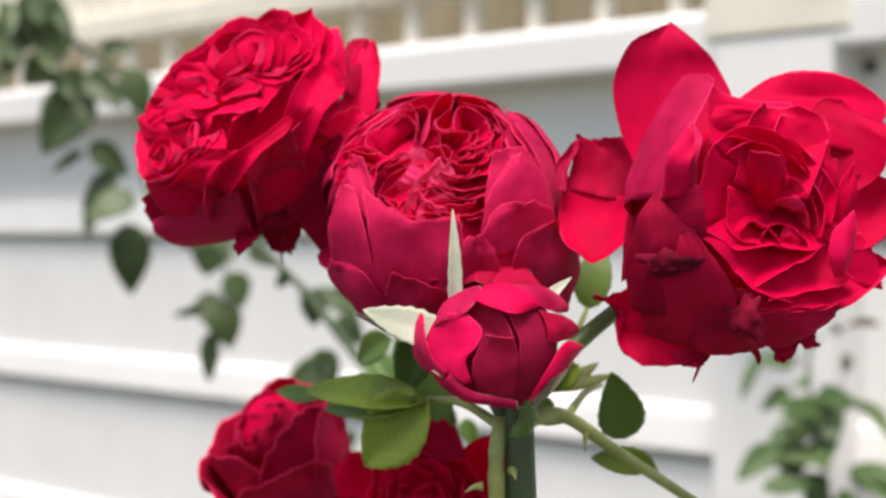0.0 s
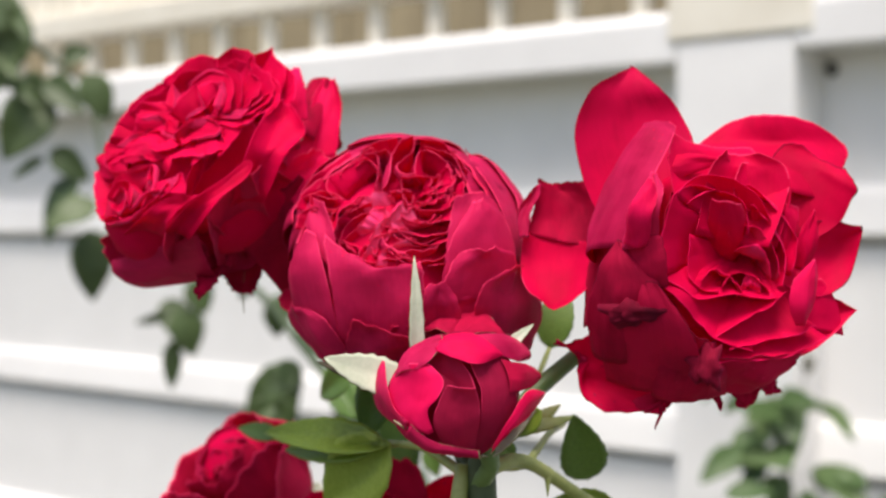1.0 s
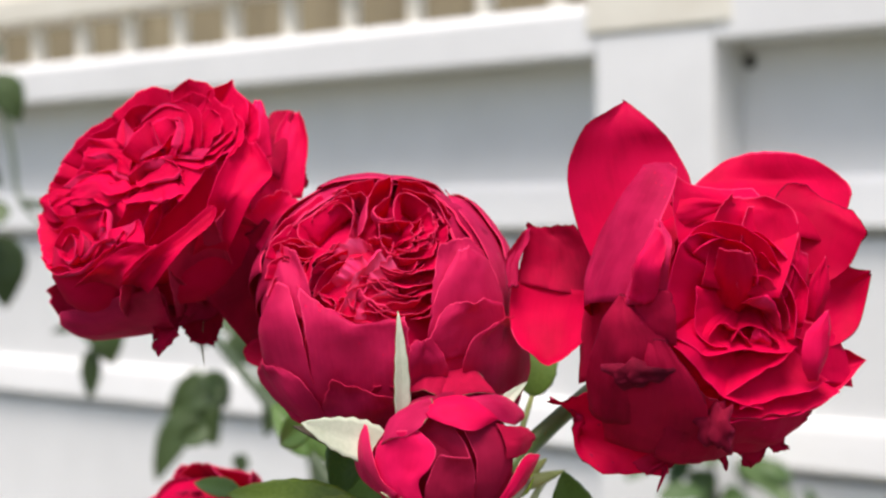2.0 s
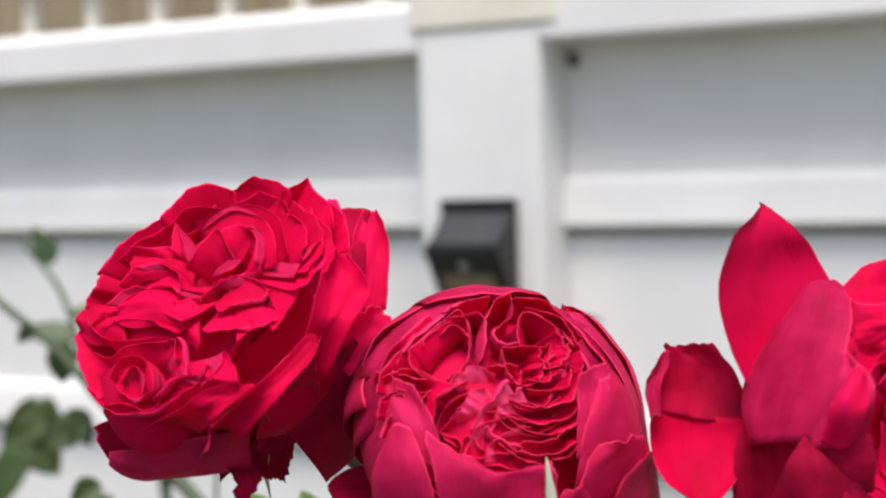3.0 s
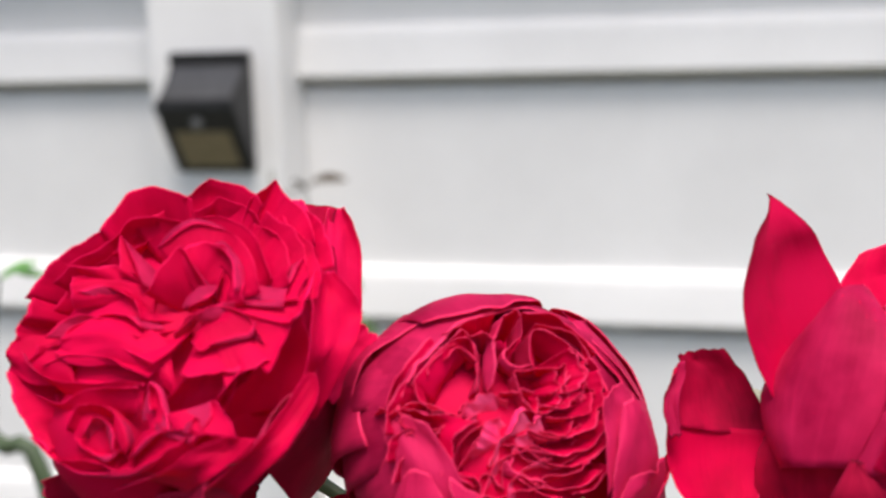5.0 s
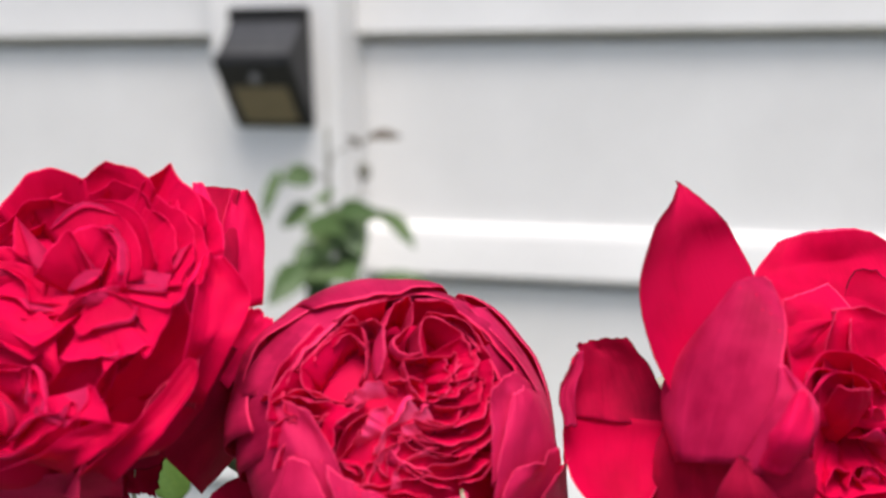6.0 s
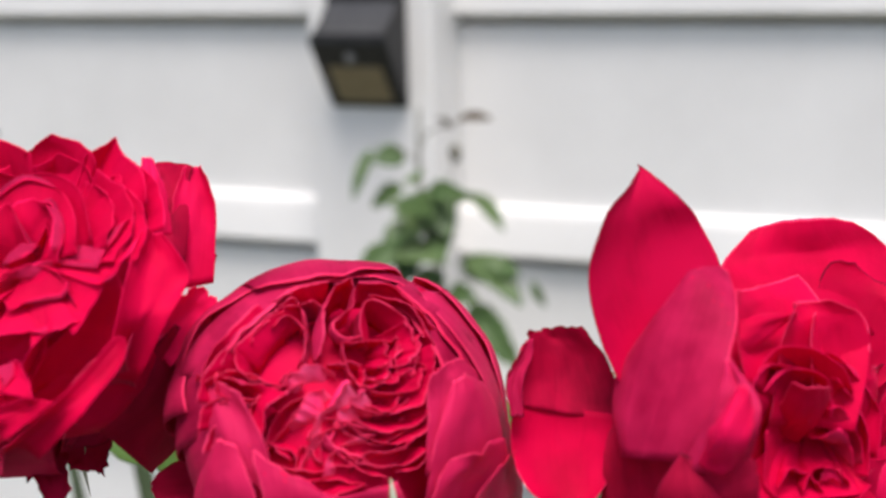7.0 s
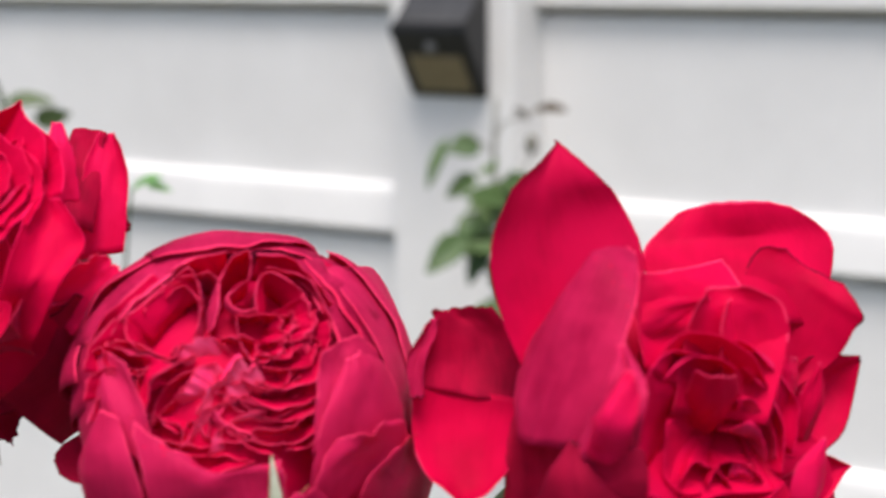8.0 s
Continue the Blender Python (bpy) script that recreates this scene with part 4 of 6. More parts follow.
for curl in [partial(rim_petal, rose_b, fm, R2, rng, centre=(-.05, .25), depth=.20, shrink=.60, belly=.03, lip=.04, ruffle=.04, ragged=.03, vary=.6)]:
    curl((-.83, .37, .11), (-.77, .50, .11), (-.65, .63, .10), (-.48, .76, .12))
    curl((-.87, .22, .09), (-.83, .34, .11), (-.74, .47, .11), (-.61, .56, .10))
    curl((-.88, .07, .05), (-.85, .17, .09), (-.76, .23, .11), (-.66, .18, .11))
    curl((-.86, -.05, .03), (-.80, .07, .08), (-.69, .09, .09), (-.57, .06, .09))
    curl((-.76, -.10, .03), (-.72, .04, .07), (-.63, .09, .09))
    curl((-.60, -.12, .03), (-.58, -.07, .05), (-.51, -.05, .05), (-.40, -.07, .04), (-.35, -.12, .03), (-.37, -.22, .01), lip=.08)
    curl((-.51, -.21, .01), (-.35, -.25, 0), (-.14, -.27, .02), (0, -.31, .03))
    curl((-.41, -.25, 0), (-.35, -.33, -.01), (-.17, -.36, 0), (.03, -.32, .03))
    curl((-.55, -.04, .05), (-.53, .08, .09), (-.45, .19, .10), (-.26, .29, .09))
    curl((-.57, .06, .09), (-.48, .17, .11), (-.38, .23, .10))
    curl((-.52, -.09, .04), (-.48, .05, .08), (-.36, .17, .10), (-.20, .22, .11))
    curl((-.62, -.11, .03), (-.63, -.23, 0), (-.59, -.38, -.04))
    curl((.20, -.27, .07), (.32, -.25, .08), (.45, -.14, .12))
for curl in [partial(rim_petal, rose_b, fm, R2, rng, centre=(.30, -.15), depth=.16, shrink=.75, belly=.02, lip=.02, ruffle=.08, ragged=.04, mats=[PALE, MAGENTA, LIT_RIM])]:
    curl((-.41, .30, .10), (-.30, .36, .08), (-.19, .38, .10), (-.10, .33, .13))
    curl((-.27, -.03, .05), (-.21, .07, .09), (-.13, .15, .12), (-.01, .24, .15))
    curl((-.18, -.07, .06), (-.10, .06, .10), (-.02, .14, .14), (.06, .19, .16))
    curl((-.35, -.20, .01), (-.28, -.08, .04), (-.15, .01, .08), (.03, .03, .13))
    curl((-.23, -.26, .01), (-.13, -.12, .06), (0, -.05, .10), (.09, -.05, .12))
    curl((-.39, .05, .07), (-.30, .16, .10), (-.17, .25, .11))
for row in SHELL_B + [(48, 35, 46, 66, 50, 104, .945), (42, 30, 40, 60, 40, 110, .89), (52, -90, 50, -62, 52, -30, .93)]:
    globe_petal(rose_b, fm, R2, row, *GLOBE_B, rng, ruffle=.035, ragged=6, mats=DUSK)
for row in [(62, 100, 58, 140, 62, 180, .90), (62, 170, 58, 210, 62, 250, .90), (60, 235, 56, 270, 60, 300, .90)]:
    globe_petal(rose_b, fm, R2, row, *GLOBE_B, rng, ruffle=.02, ragged=4, mats=DUSK)
for loft in [partial(lobe, rose_b, fm, R2, rng, ruffle=.035, ragged=.035)]:
    loft([(-.72, .03, .04), (-.86, .34, -.17), (-.84, .39, .05)], [(-.53, -.03, .17), (-.50, .13, .21), (-.40, .19, .25)], bulge=-.04, mats=FACE, ragged=.05, ruffle=.06)
    loft([(-.74, -.65, -.67), (-.84, -.47, -.56), (-.74, -.28, -.06)], [(-.45, -.80, -.60), (-.54, -.59, -.19), (-.61, -.05, .18)], bulge=.0, mats=DUSK)
    loft([(-.72, -.71, -.53), (-.88, -.45, -.41), (-.91, -.25, -.10), (-.83, -.05, .11)], [(-.47, -.85, -.50), (-.52, -.66, -.06), (-.60, -.34, .18), (-.70, -.09, .21)], bulge=.07, mats=ROSE, round=.06, ragged=.02, roll=.05)
    loft([(-.50, -.84, -.51), (-.52, -.69, -.13), (-.56, -.44, .14), (-.59, -.14, .29)], [(.14, -.89, -.44), (.19, -.69, .05), (.18, -.46, .26), (.15, -.38, .33)], bulge=.05, mats=ROSE, ruffle=.06, ragged=.06, round=-.13, roll=.05)
    loft([(-.52, -.86, -.52), (-.44, -.79, -.23), (-.36, -.71, .01)], [(.14, -.91, -.44), (.16, -.85, -.20), (.07, -.82, -.08)], bulge=.04, mats=DUSK, round=.03)
    loft([(-.48, -.89, -.53), (-.79, -.67, -.49), (-.95, -.45, -.47), (-.90, -.42, -.25)], [(-.40, -.86, -.42), (-.47, -.79, -.23), (-.61, -.65, -.08), (-.77, -.54, -.14)], bulge=.04, mats=DUSK)
    loft([(.26, -.62, .06), (.32, -.43, .21), (.39, -.14, .31), (.53, .13, .28)], [(.77, -.39, -.18), (.87, -.10, -.11), (.79, .14, .07), (.63, .21, .22)], bulge=.05, mats=ROSE, round=.03)
    loft([(.34, -.33, .21), (.36, -.07, .29), (.41, .21, .30)], [(.75, -.07, .02), (.74, .23, .06), (.66, .34, .12)], bulge=.04, mats=DUSK, round=.02)
    loft([(.21, -.77, -.04), (.29, -.60, .14), (.36, -.41, .25), (.46, -.26, .28)], [(.72, -.58, -.40), (.84, -.38, -.20), (.86, -.15, -.03), (.75, -.14, .11)], bulge=.05, mats=ROSE, round=.02)
    loft([(.13, -.81, -.04), (.17, -.65, .16), (.22, -.52, .25)], [(.46, -.78, -.25), (.45, -.64, .05), (.34, -.50, .23)], bulge=.04, mats=DUSK)
    loft([(.65, -.72, -.47), (.56, -.62, -.04), (.63, -.44, .08), (.80, -.28, 0)], [(.98, -.60, -.74), (1.07, -.34, -.64), (1.05, -.09, -.47), (.98, -.06, -.19)], bulge=.05, mats=ROSE, round=.02)
    loft([(.87, -.24, -.41), (.82, .03, -.01), (.68, .39, .12), (.43, .88, -.02)], [(1.06, -.01, -.63), (1.01, .46, -.60), (.87, 1.07, -.97), (.62, .81, -.08)], bulge=.05, mats=[ROSY, RED, LIT_RIM])
    loft([(-.11, -.90, -.50), (-.13, -.83, -.25), (-.07, -.74, -.03)], [(.38, -.87, -.57), (.37, -.76, -.29), (.27, -.71, -.06)], bulge=.04, mats=DUSK)
    loft([(-.78, -.06, .02), (-.84, .22, -.01), (-.81, .43, -.04)], [(-.48, -.38, .12), (-.53, -.08, .22), (-.63, .23, .19)], bulge=.03, mats=DUSK)
for base, tip, inner, half, bow, cup, kind in [
    ((-.3, .0, -.95), (-1.14, -.05, -.92), (.2, .3, .9), .20, .04, .5, WITHERED),
    ((.3, -.1, -1.0), (.92, -.45, -.50), (-.6, .6, -.1), .40, .16, .8, WITHERED),
]:
    blade(rose_b, fm, R2, base, tip, inner, half, bow, cup, rng, ruffle=.03, ragged=.05, mats=kind)
calyx(rose_b, fm, R2, rng, z=-1.15, length=.4, reflex=100)

# wide open rose with tall back petals: V looks at the bloom squarely, H along its own axis
rng = random.Random(8)
R3 = 0.0290
rose_c, fv = bloom((0.8156, -1.4273, 1.4562), (0.67, -0.742, 0.013), "wide open crimson rose with tall upright back petals")
fh = frame_of((0, 0, 0), (0.78, -0.60, 0.24)) @ Matrix.Translation((.02 * R3, .0, .05 * R3))
core(rose_c, fh, R3, (0, 0, -.12), (.74, .74, .34))
for loft in [partial(lobe, rose_c, fv, R3, rng)]:
    loft([(-.17, .51, .10), (-.19, .73, -.15), (-.13, .85, -.34), (.10, 1.01, -.38)], [(.74, .41, 0), (.96, .65, -.20), (1.05, .84, -.42), (.78, 1.02, -.34)], bulge=.06, ruffle=.02, ragged=.015, mats=FACE, round=.08, roll=.05)
    loft([(-.49, .41, .62), (-.52, .64, .58), (-.51, .79, .52), (-.47, .89, .46)], [(.17, .32, .50), (.24, .52, .30), (.26, .70, .10), (.21, .81, -.05)], bulge=-.08, ruffle=.03, ragged=.015, mats=FACE, round=.02)
    loft([(-.52, .71, .50), (-.33, .74, .46), (-.04, .70, .35)], [(-.50, .54, .55), (-.32, .60, .50), (-.03, .69, .35)], bulge=.05, ruffle=.02, ragged=.015, mats=FACE)
    loft([(-.88, .03, .20), (-1.10, .59, .02), (-1.15, .96, -.04), (-1.04, 1.22, -.08), (-.80, 1.37, -.22), (-.64, 1.47, -.37)], [(-.37, .03, .10), (-.18, .73, -.20), (-.26, 1.08, -.33), (-.42, 1.27, -.27), (-.57, 1.41, -.31), (-.63, 1.48, -.37)], bulge=-.03, ruffle=.03, ragged=.015, mats=BLADE, fold=(.30, .06))
    loft([(-.64, 1.34, -.36), (-.64, 1.42, -.37), (-.66, 1.48, -.38)], [(-.56, 1.33, -.36), (-.60, 1.42, -.37), (-.65, 1.48, -.38)], bulge=.0, ruffle=.0, mats=WITHERED)
    loft([(.34, -.51, .10), (.37, -.26, .12), (.48, -.12, .12)], [(.88, -.61, .08), (.83, -.36, .08), (.73, -.19, .08)], bulge=.05, ruffle=.03, ragged=.02, mats=FACE)
    loft([(.23, .15, .10), (.32, .46, 0), (.39, .73, -.12), (.49, .84, -.16), (.63, .84, -.12)], [(.58, .07, .10), (.83, .22, .10), (.93, .41, .15), (.96, .50, .18), (.92, .65, .02)], bulge=-.05, ruffle=.025, ragged=.015, mats=BURNT)
    loft([(.21, .02, .20), (.52, .19, .15), (.76, .25, .05), (1.05, .21, 0)], [(.25, -.15, .20), (.63, -.31, .15), (.90, -.21, .10), (1.06, .19, 0)], bulge=-.10, ruffle=.02, ragged=.015, mats=BURNT)
    loft([(.19, -.44, .30), (.51, -.39, .20), (.76, -.32, .10), (.99, -.42, .05)], [(.19, -.69, .30), (.50, -.75, .25), (.76, -.62, .15), (.99, -.43, .05)], bulge=-.10, ruffle=.02, ragged=.015, mats=FACE)
    loft([(-.33, .15, .60), (-.26, .48, .55), (-.19, .67, .50), (-.07, .77, .42)], [(.27, .06, .50), (.39, .40, .45), (.36, .65, .40), (.18, .75, .35)], bulge=-.10, ruffle=.03, ragged=.015, mats=FACE, round=.05)
    loft([(-.11, .15, .62), (-.05, .40, .55), (-.02, .56, .48), (.04, .67, .40)], [(.19, .06, .60), (.33, .35, .50), (.39, .52, .42), (.36, .62, .40)], bulge=-.10, ruffle=.02, ragged=.015, mats=FACE, round=.08)
    loft([(-1.01, -.06, .20), (-.99, .16, 0), (-.89, .35, -.12), (-.74, .57, -.08), (-.57, .78, .05), (-.42, .96, .25)], [(-.89, .05, .70), (-.82, .24, .75), (-.71, .42, .76), (-.63, .59, .70), (-.51, .81, .55), (-.41, .94, .27)], bulge=.16, ruffle=.04, ragged=.015, mats=ROSE)
    loft([(-.89, .06, .70), (-.84, .25, .78), (-.77, .45, .84), (-.67, .58, .72)], [(-.66, .09, .95), (-.67, .32, 1.08), (-.63, .46, 1.00), (-.64, .59, .74)], bulge=.08, ruffle=.05, ragged=.015, mats=ROSE)
    loft([(-.88, .09, .85), (-.87, .30, .95), (-.78, .43, .95)], [(-.72, .08, .95), (-.73, .27, 1.10), (-.68, .42, 1.05)], bulge=.10, ruffle=.03, mats=PINKISH, round=.1)
    loft([(-.62, -.26, .60), (-.58, .02, .60), (-.55, .31, .60), (-.48, .48, .50)], [(-.37, -.27, .50), (-.37, -.02, .50), (-.41, .27, .50), (-.32, .46, .45)], bulge=-.06, ruffle=.03, mats=FACE)
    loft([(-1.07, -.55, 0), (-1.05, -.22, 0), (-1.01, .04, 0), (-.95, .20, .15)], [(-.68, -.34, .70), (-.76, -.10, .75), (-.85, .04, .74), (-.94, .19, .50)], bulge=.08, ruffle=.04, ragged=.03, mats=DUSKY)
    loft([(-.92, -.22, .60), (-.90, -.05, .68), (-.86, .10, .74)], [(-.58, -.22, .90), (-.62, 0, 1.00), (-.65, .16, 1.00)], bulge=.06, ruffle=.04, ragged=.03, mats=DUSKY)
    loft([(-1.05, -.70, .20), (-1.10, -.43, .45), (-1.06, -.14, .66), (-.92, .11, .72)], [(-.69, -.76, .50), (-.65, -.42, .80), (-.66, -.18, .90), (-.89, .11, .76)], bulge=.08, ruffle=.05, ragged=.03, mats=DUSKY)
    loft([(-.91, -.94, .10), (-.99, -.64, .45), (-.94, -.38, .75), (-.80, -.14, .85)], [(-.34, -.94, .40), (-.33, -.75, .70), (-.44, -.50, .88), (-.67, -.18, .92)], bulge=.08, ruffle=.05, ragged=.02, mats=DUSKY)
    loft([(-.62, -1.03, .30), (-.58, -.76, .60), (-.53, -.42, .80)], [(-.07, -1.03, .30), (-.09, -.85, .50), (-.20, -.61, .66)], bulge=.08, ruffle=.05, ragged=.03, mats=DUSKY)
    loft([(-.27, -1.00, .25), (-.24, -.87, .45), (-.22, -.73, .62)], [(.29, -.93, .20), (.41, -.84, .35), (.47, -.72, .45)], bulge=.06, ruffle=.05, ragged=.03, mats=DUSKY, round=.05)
    loft([(-.56, -.53, .20), (-.94, -.57, .15), (-1.19, -.66, .05), (-1.29, -.67, 0)], [(-.48, -1.17, .20), (-.80, -1.18, .10), (-1.07, -1.08, 0), (-1.13, -.88, -.05)], bulge=.08, ruffle=.08, ragged=.07, mats=[BACK, RED, DARK_RIM])
    loft([(-.73, -1.08, .20), (-.65, -1.17, .20), (-.50, -1.17, .10)], [(-.43, -.95, .20), (-.43, -1.08, .20), (-.47, -1.16, .10)], bulge=.05, ruffle=.04, mats=WITHERED)
    loft([(-.54, -1.12, .20), (-.53, -1.17, .20), (-.57, -1.28, .20)], [(-.49, -1.12, .20), (-.51, -1.19, .20), (-.56, -1.29, .20)], bulge=.02, mats=WITHERED)
    loft([(-.16, -1.04, .20), (-.11, -1.10, .20), (-.08, -1.16, .20)], [(-.08, -1.04, .20), (-.06, -1.10, .20), (-.07, -1.16, .20)], bulge=.02, mats=WITHERED)
    loft([(-.01, -1.00, .20), (.05, -1.11, .15), (.13, -1.16, .10)], [(.25, -.96, .20), (.20, -1.09, .15), (.13, -1.16, .10)], bulge=.04, ragged=.05, mats=WITHERED)
    loft([(.21, -.96, .20), (.28, -1.05, .15), (.39, -1.03, .10)], [(.36, -.89, .20), (.36, -.96, .15), (.40, -1.02, .10)], bulge=.04, ragged=.05, mats=WITHERED)
    loft([(-1.43, .51, -.22), (-1.49, .44, -.22), (-1.55, .33, -.20), (-1.55, .13, -.16)], [(-1.37, .55, -.24), (-1.39, .44, -.22), (-1.46, .31, -.18), (-1.47, .13, -.14)], bulge=.05, ruffle=.04, ragged=.04, mats=[RED, ROSY, DARK_RIM])
    # upper half of the bent hanging petal, coloured dark for the shade on it
    loft([(-1.47, .16, -.25), (-1.43, .32, -.28), (-1.39, .51, -.28), (-1.38, .59, -.28)], [(-.91, .08, -.05), (-.89, .21, -.15), (-.93, .39, -.25), (-1.04, .58, -.32)], bulge=-.08, ruffle=.05, ragged=.03, mats=[SHADED_RED, SHADED_RED, DARK_RIM])
    loft([(-1.50, .18, -.25), (-1.53, -.04, -.20), (-1.51, -.24, -.04), (-1.40, -.34, .10)], [(-.91, .10, -.05), (-.99, -.10, -.02), (-1.05, -.25, .05), (-1.19, -.35, .12)], bulge=.09, ruffle=.02, ragged=.01, mats=[BACK, RED, LIT_RIM], round=.02)
    loft([(-.19, -.19, .10), (-.22, .07, .35), (-.24, .27, .55), (-.23, .41, .65)], [(-.01, -.19, .10), (.05, .02, .35), (.05, .21, .55), (-.02, .37, .68)], bulge=.10, ruffle=.03, mats=FACE, round=.04)
    loft([(.40, -.51, .55), (.34, -.35, .60), (.39, -.16, .60), (.51, -.03, .62)], [(.49, -.48, .50), (.54, -.33, .55), (.55, -.16, .58), (.52, -.03, .62)], bulge=.08, ruffle=.02, mats=PINKISH)
    loft([(.43, -.10, .40), (.45, .15, .45), (.56, .33, .45)], [(.54, -.12, .40), (.59, .11, .45), (.57, .32, .45)], bulge=.06, ruffle=.02, mats=FACE)
    loft([(.22, .07, .35), (.23, .27, .40), (.21, .38, .38)], [(.43, -.02, .35), (.46, .19, .40), (.47, .35, .38)], bulge=.08, ruffle=.03, mats=FACE)
    loft([(-.49, -.44, .70), (-.64, -.28, .75), (-.67, -.16, .65), (-.64, -.15, .50)], [(-.24, -.55, .55), (-.39, -.35, .60), (-.54, -.19, .62), (-.62, -.14, .50)], bulge=-.05, ruffle=.02, mats=FACE)
    loft([(-.02, -.31, .50), (.01, -.22, .55), (.03, -.14, .55)], [(.14, -.32, .50), (.15, -.25, .55), (.13, -.17, .55)], bulge=-.05, ruffle=.05, mats=PINKISH)
for curl in [partial(rim_petal, rose_c, fv, R3, rng, centre=(.08, .02), axis=(.17, .23, .96), depth=.22, shrink=.40, lip=.05, ruffle=.05, ragged=.03, vary=.5, mats=SOFT)]:
    curl((-.67, -.17, .70), (-.50, -.31, .78), (-.33, -.47, .71), (-.18, -.60, .70), (.08, -.70, .61))
    curl((-.63, -.14, .70), (-.48, -.22, .73), (-.34, -.31, .71), (-.13, -.29, .65), (.10, -.31, .60), (.28, -.30, .59))
    curl((-.23, -.60, .70), (.03, -.45, .64), (.21, -.37, .59), (.31, -.27, .58))
    curl((-.10, -.67, .67), (.21, -.60, .58), (.43, -.57, .54), (.56, -.52, .51))
    curl((-.26, -.77, .66), (.04, -.75, .62), (.35, -.73, .52), (.65, -.60, .45))
    curl((-.56, -.14, .71), (-.59, .15, .71), (-.53, .39, .74), (-.37, .50, .63), (-.16, .45, .61))
    curl((-.51, .43, .72), (-.31, .56, .60), (-.10, .56, .57), (.11, .43, .59), (.22, .23, .54))
    curl((-.42, .37, .66), (-.27, .45, .62), (-.09, .44, .61), (.02, .35, .63), (.05, .15, .59))
    curl((.05, .52, .57), (.27, .35, .50), (.42, .11, .49), (.38, -.14, .54))
    curl((.10, .35, .61), (.24, .19, .53), (.33, -.02, .52), (.29, -.22, .58))
    curl((.02, .21, .60), (.13, .19, .57), (.25, .04, .54), (.28, -.14, .56))
    curl((0, .06, .58), (.12, .07, .57), (.19, -.02, .56), (.22, -.16, .57))
    curl((-.16, -.23, .64), (-.05, -.12, .59), (.11, -.16, .58), (.22, -.27, .58))
    curl((-.30, -.18, .66), (-.22, -.10, .62), (-.10, -.14, .60), (0, -.26, .61))
    curl((-.39, .15, .65), (-.40, -.06, .66), (-.34, -.22, .68), (-.18, -.26, .66))
calyx(rose_c, fh, R3, rng, z=-.95, length=.45, reflex=150)

# dry bruises on the wide open rose
for at, size in (((-.80, -.40, .86), (.18, .085, .06)), ((-.28, -.78, .74), (.10, .15, .05))):
    bm = bmesh.new()
    bmesh.ops.create_icosphere(bm, subdivisions=3, radius=1)
    for v in bm.verts:
        k = 1 + .9 * noise.noise(v.co * 1.8 + Vector(at) * 5) + .3 * noise.noise(v.co * 6)
        v.co = fv @ ((Vector((v.co.x * size[0], v.co.y * size[1], v.co.z * size[2])) * k + Vector(at)) * R3)
    part("bruise", bm, DARK_RIM, rose_c, "dry blackened bruise on the petals", smooth=True)

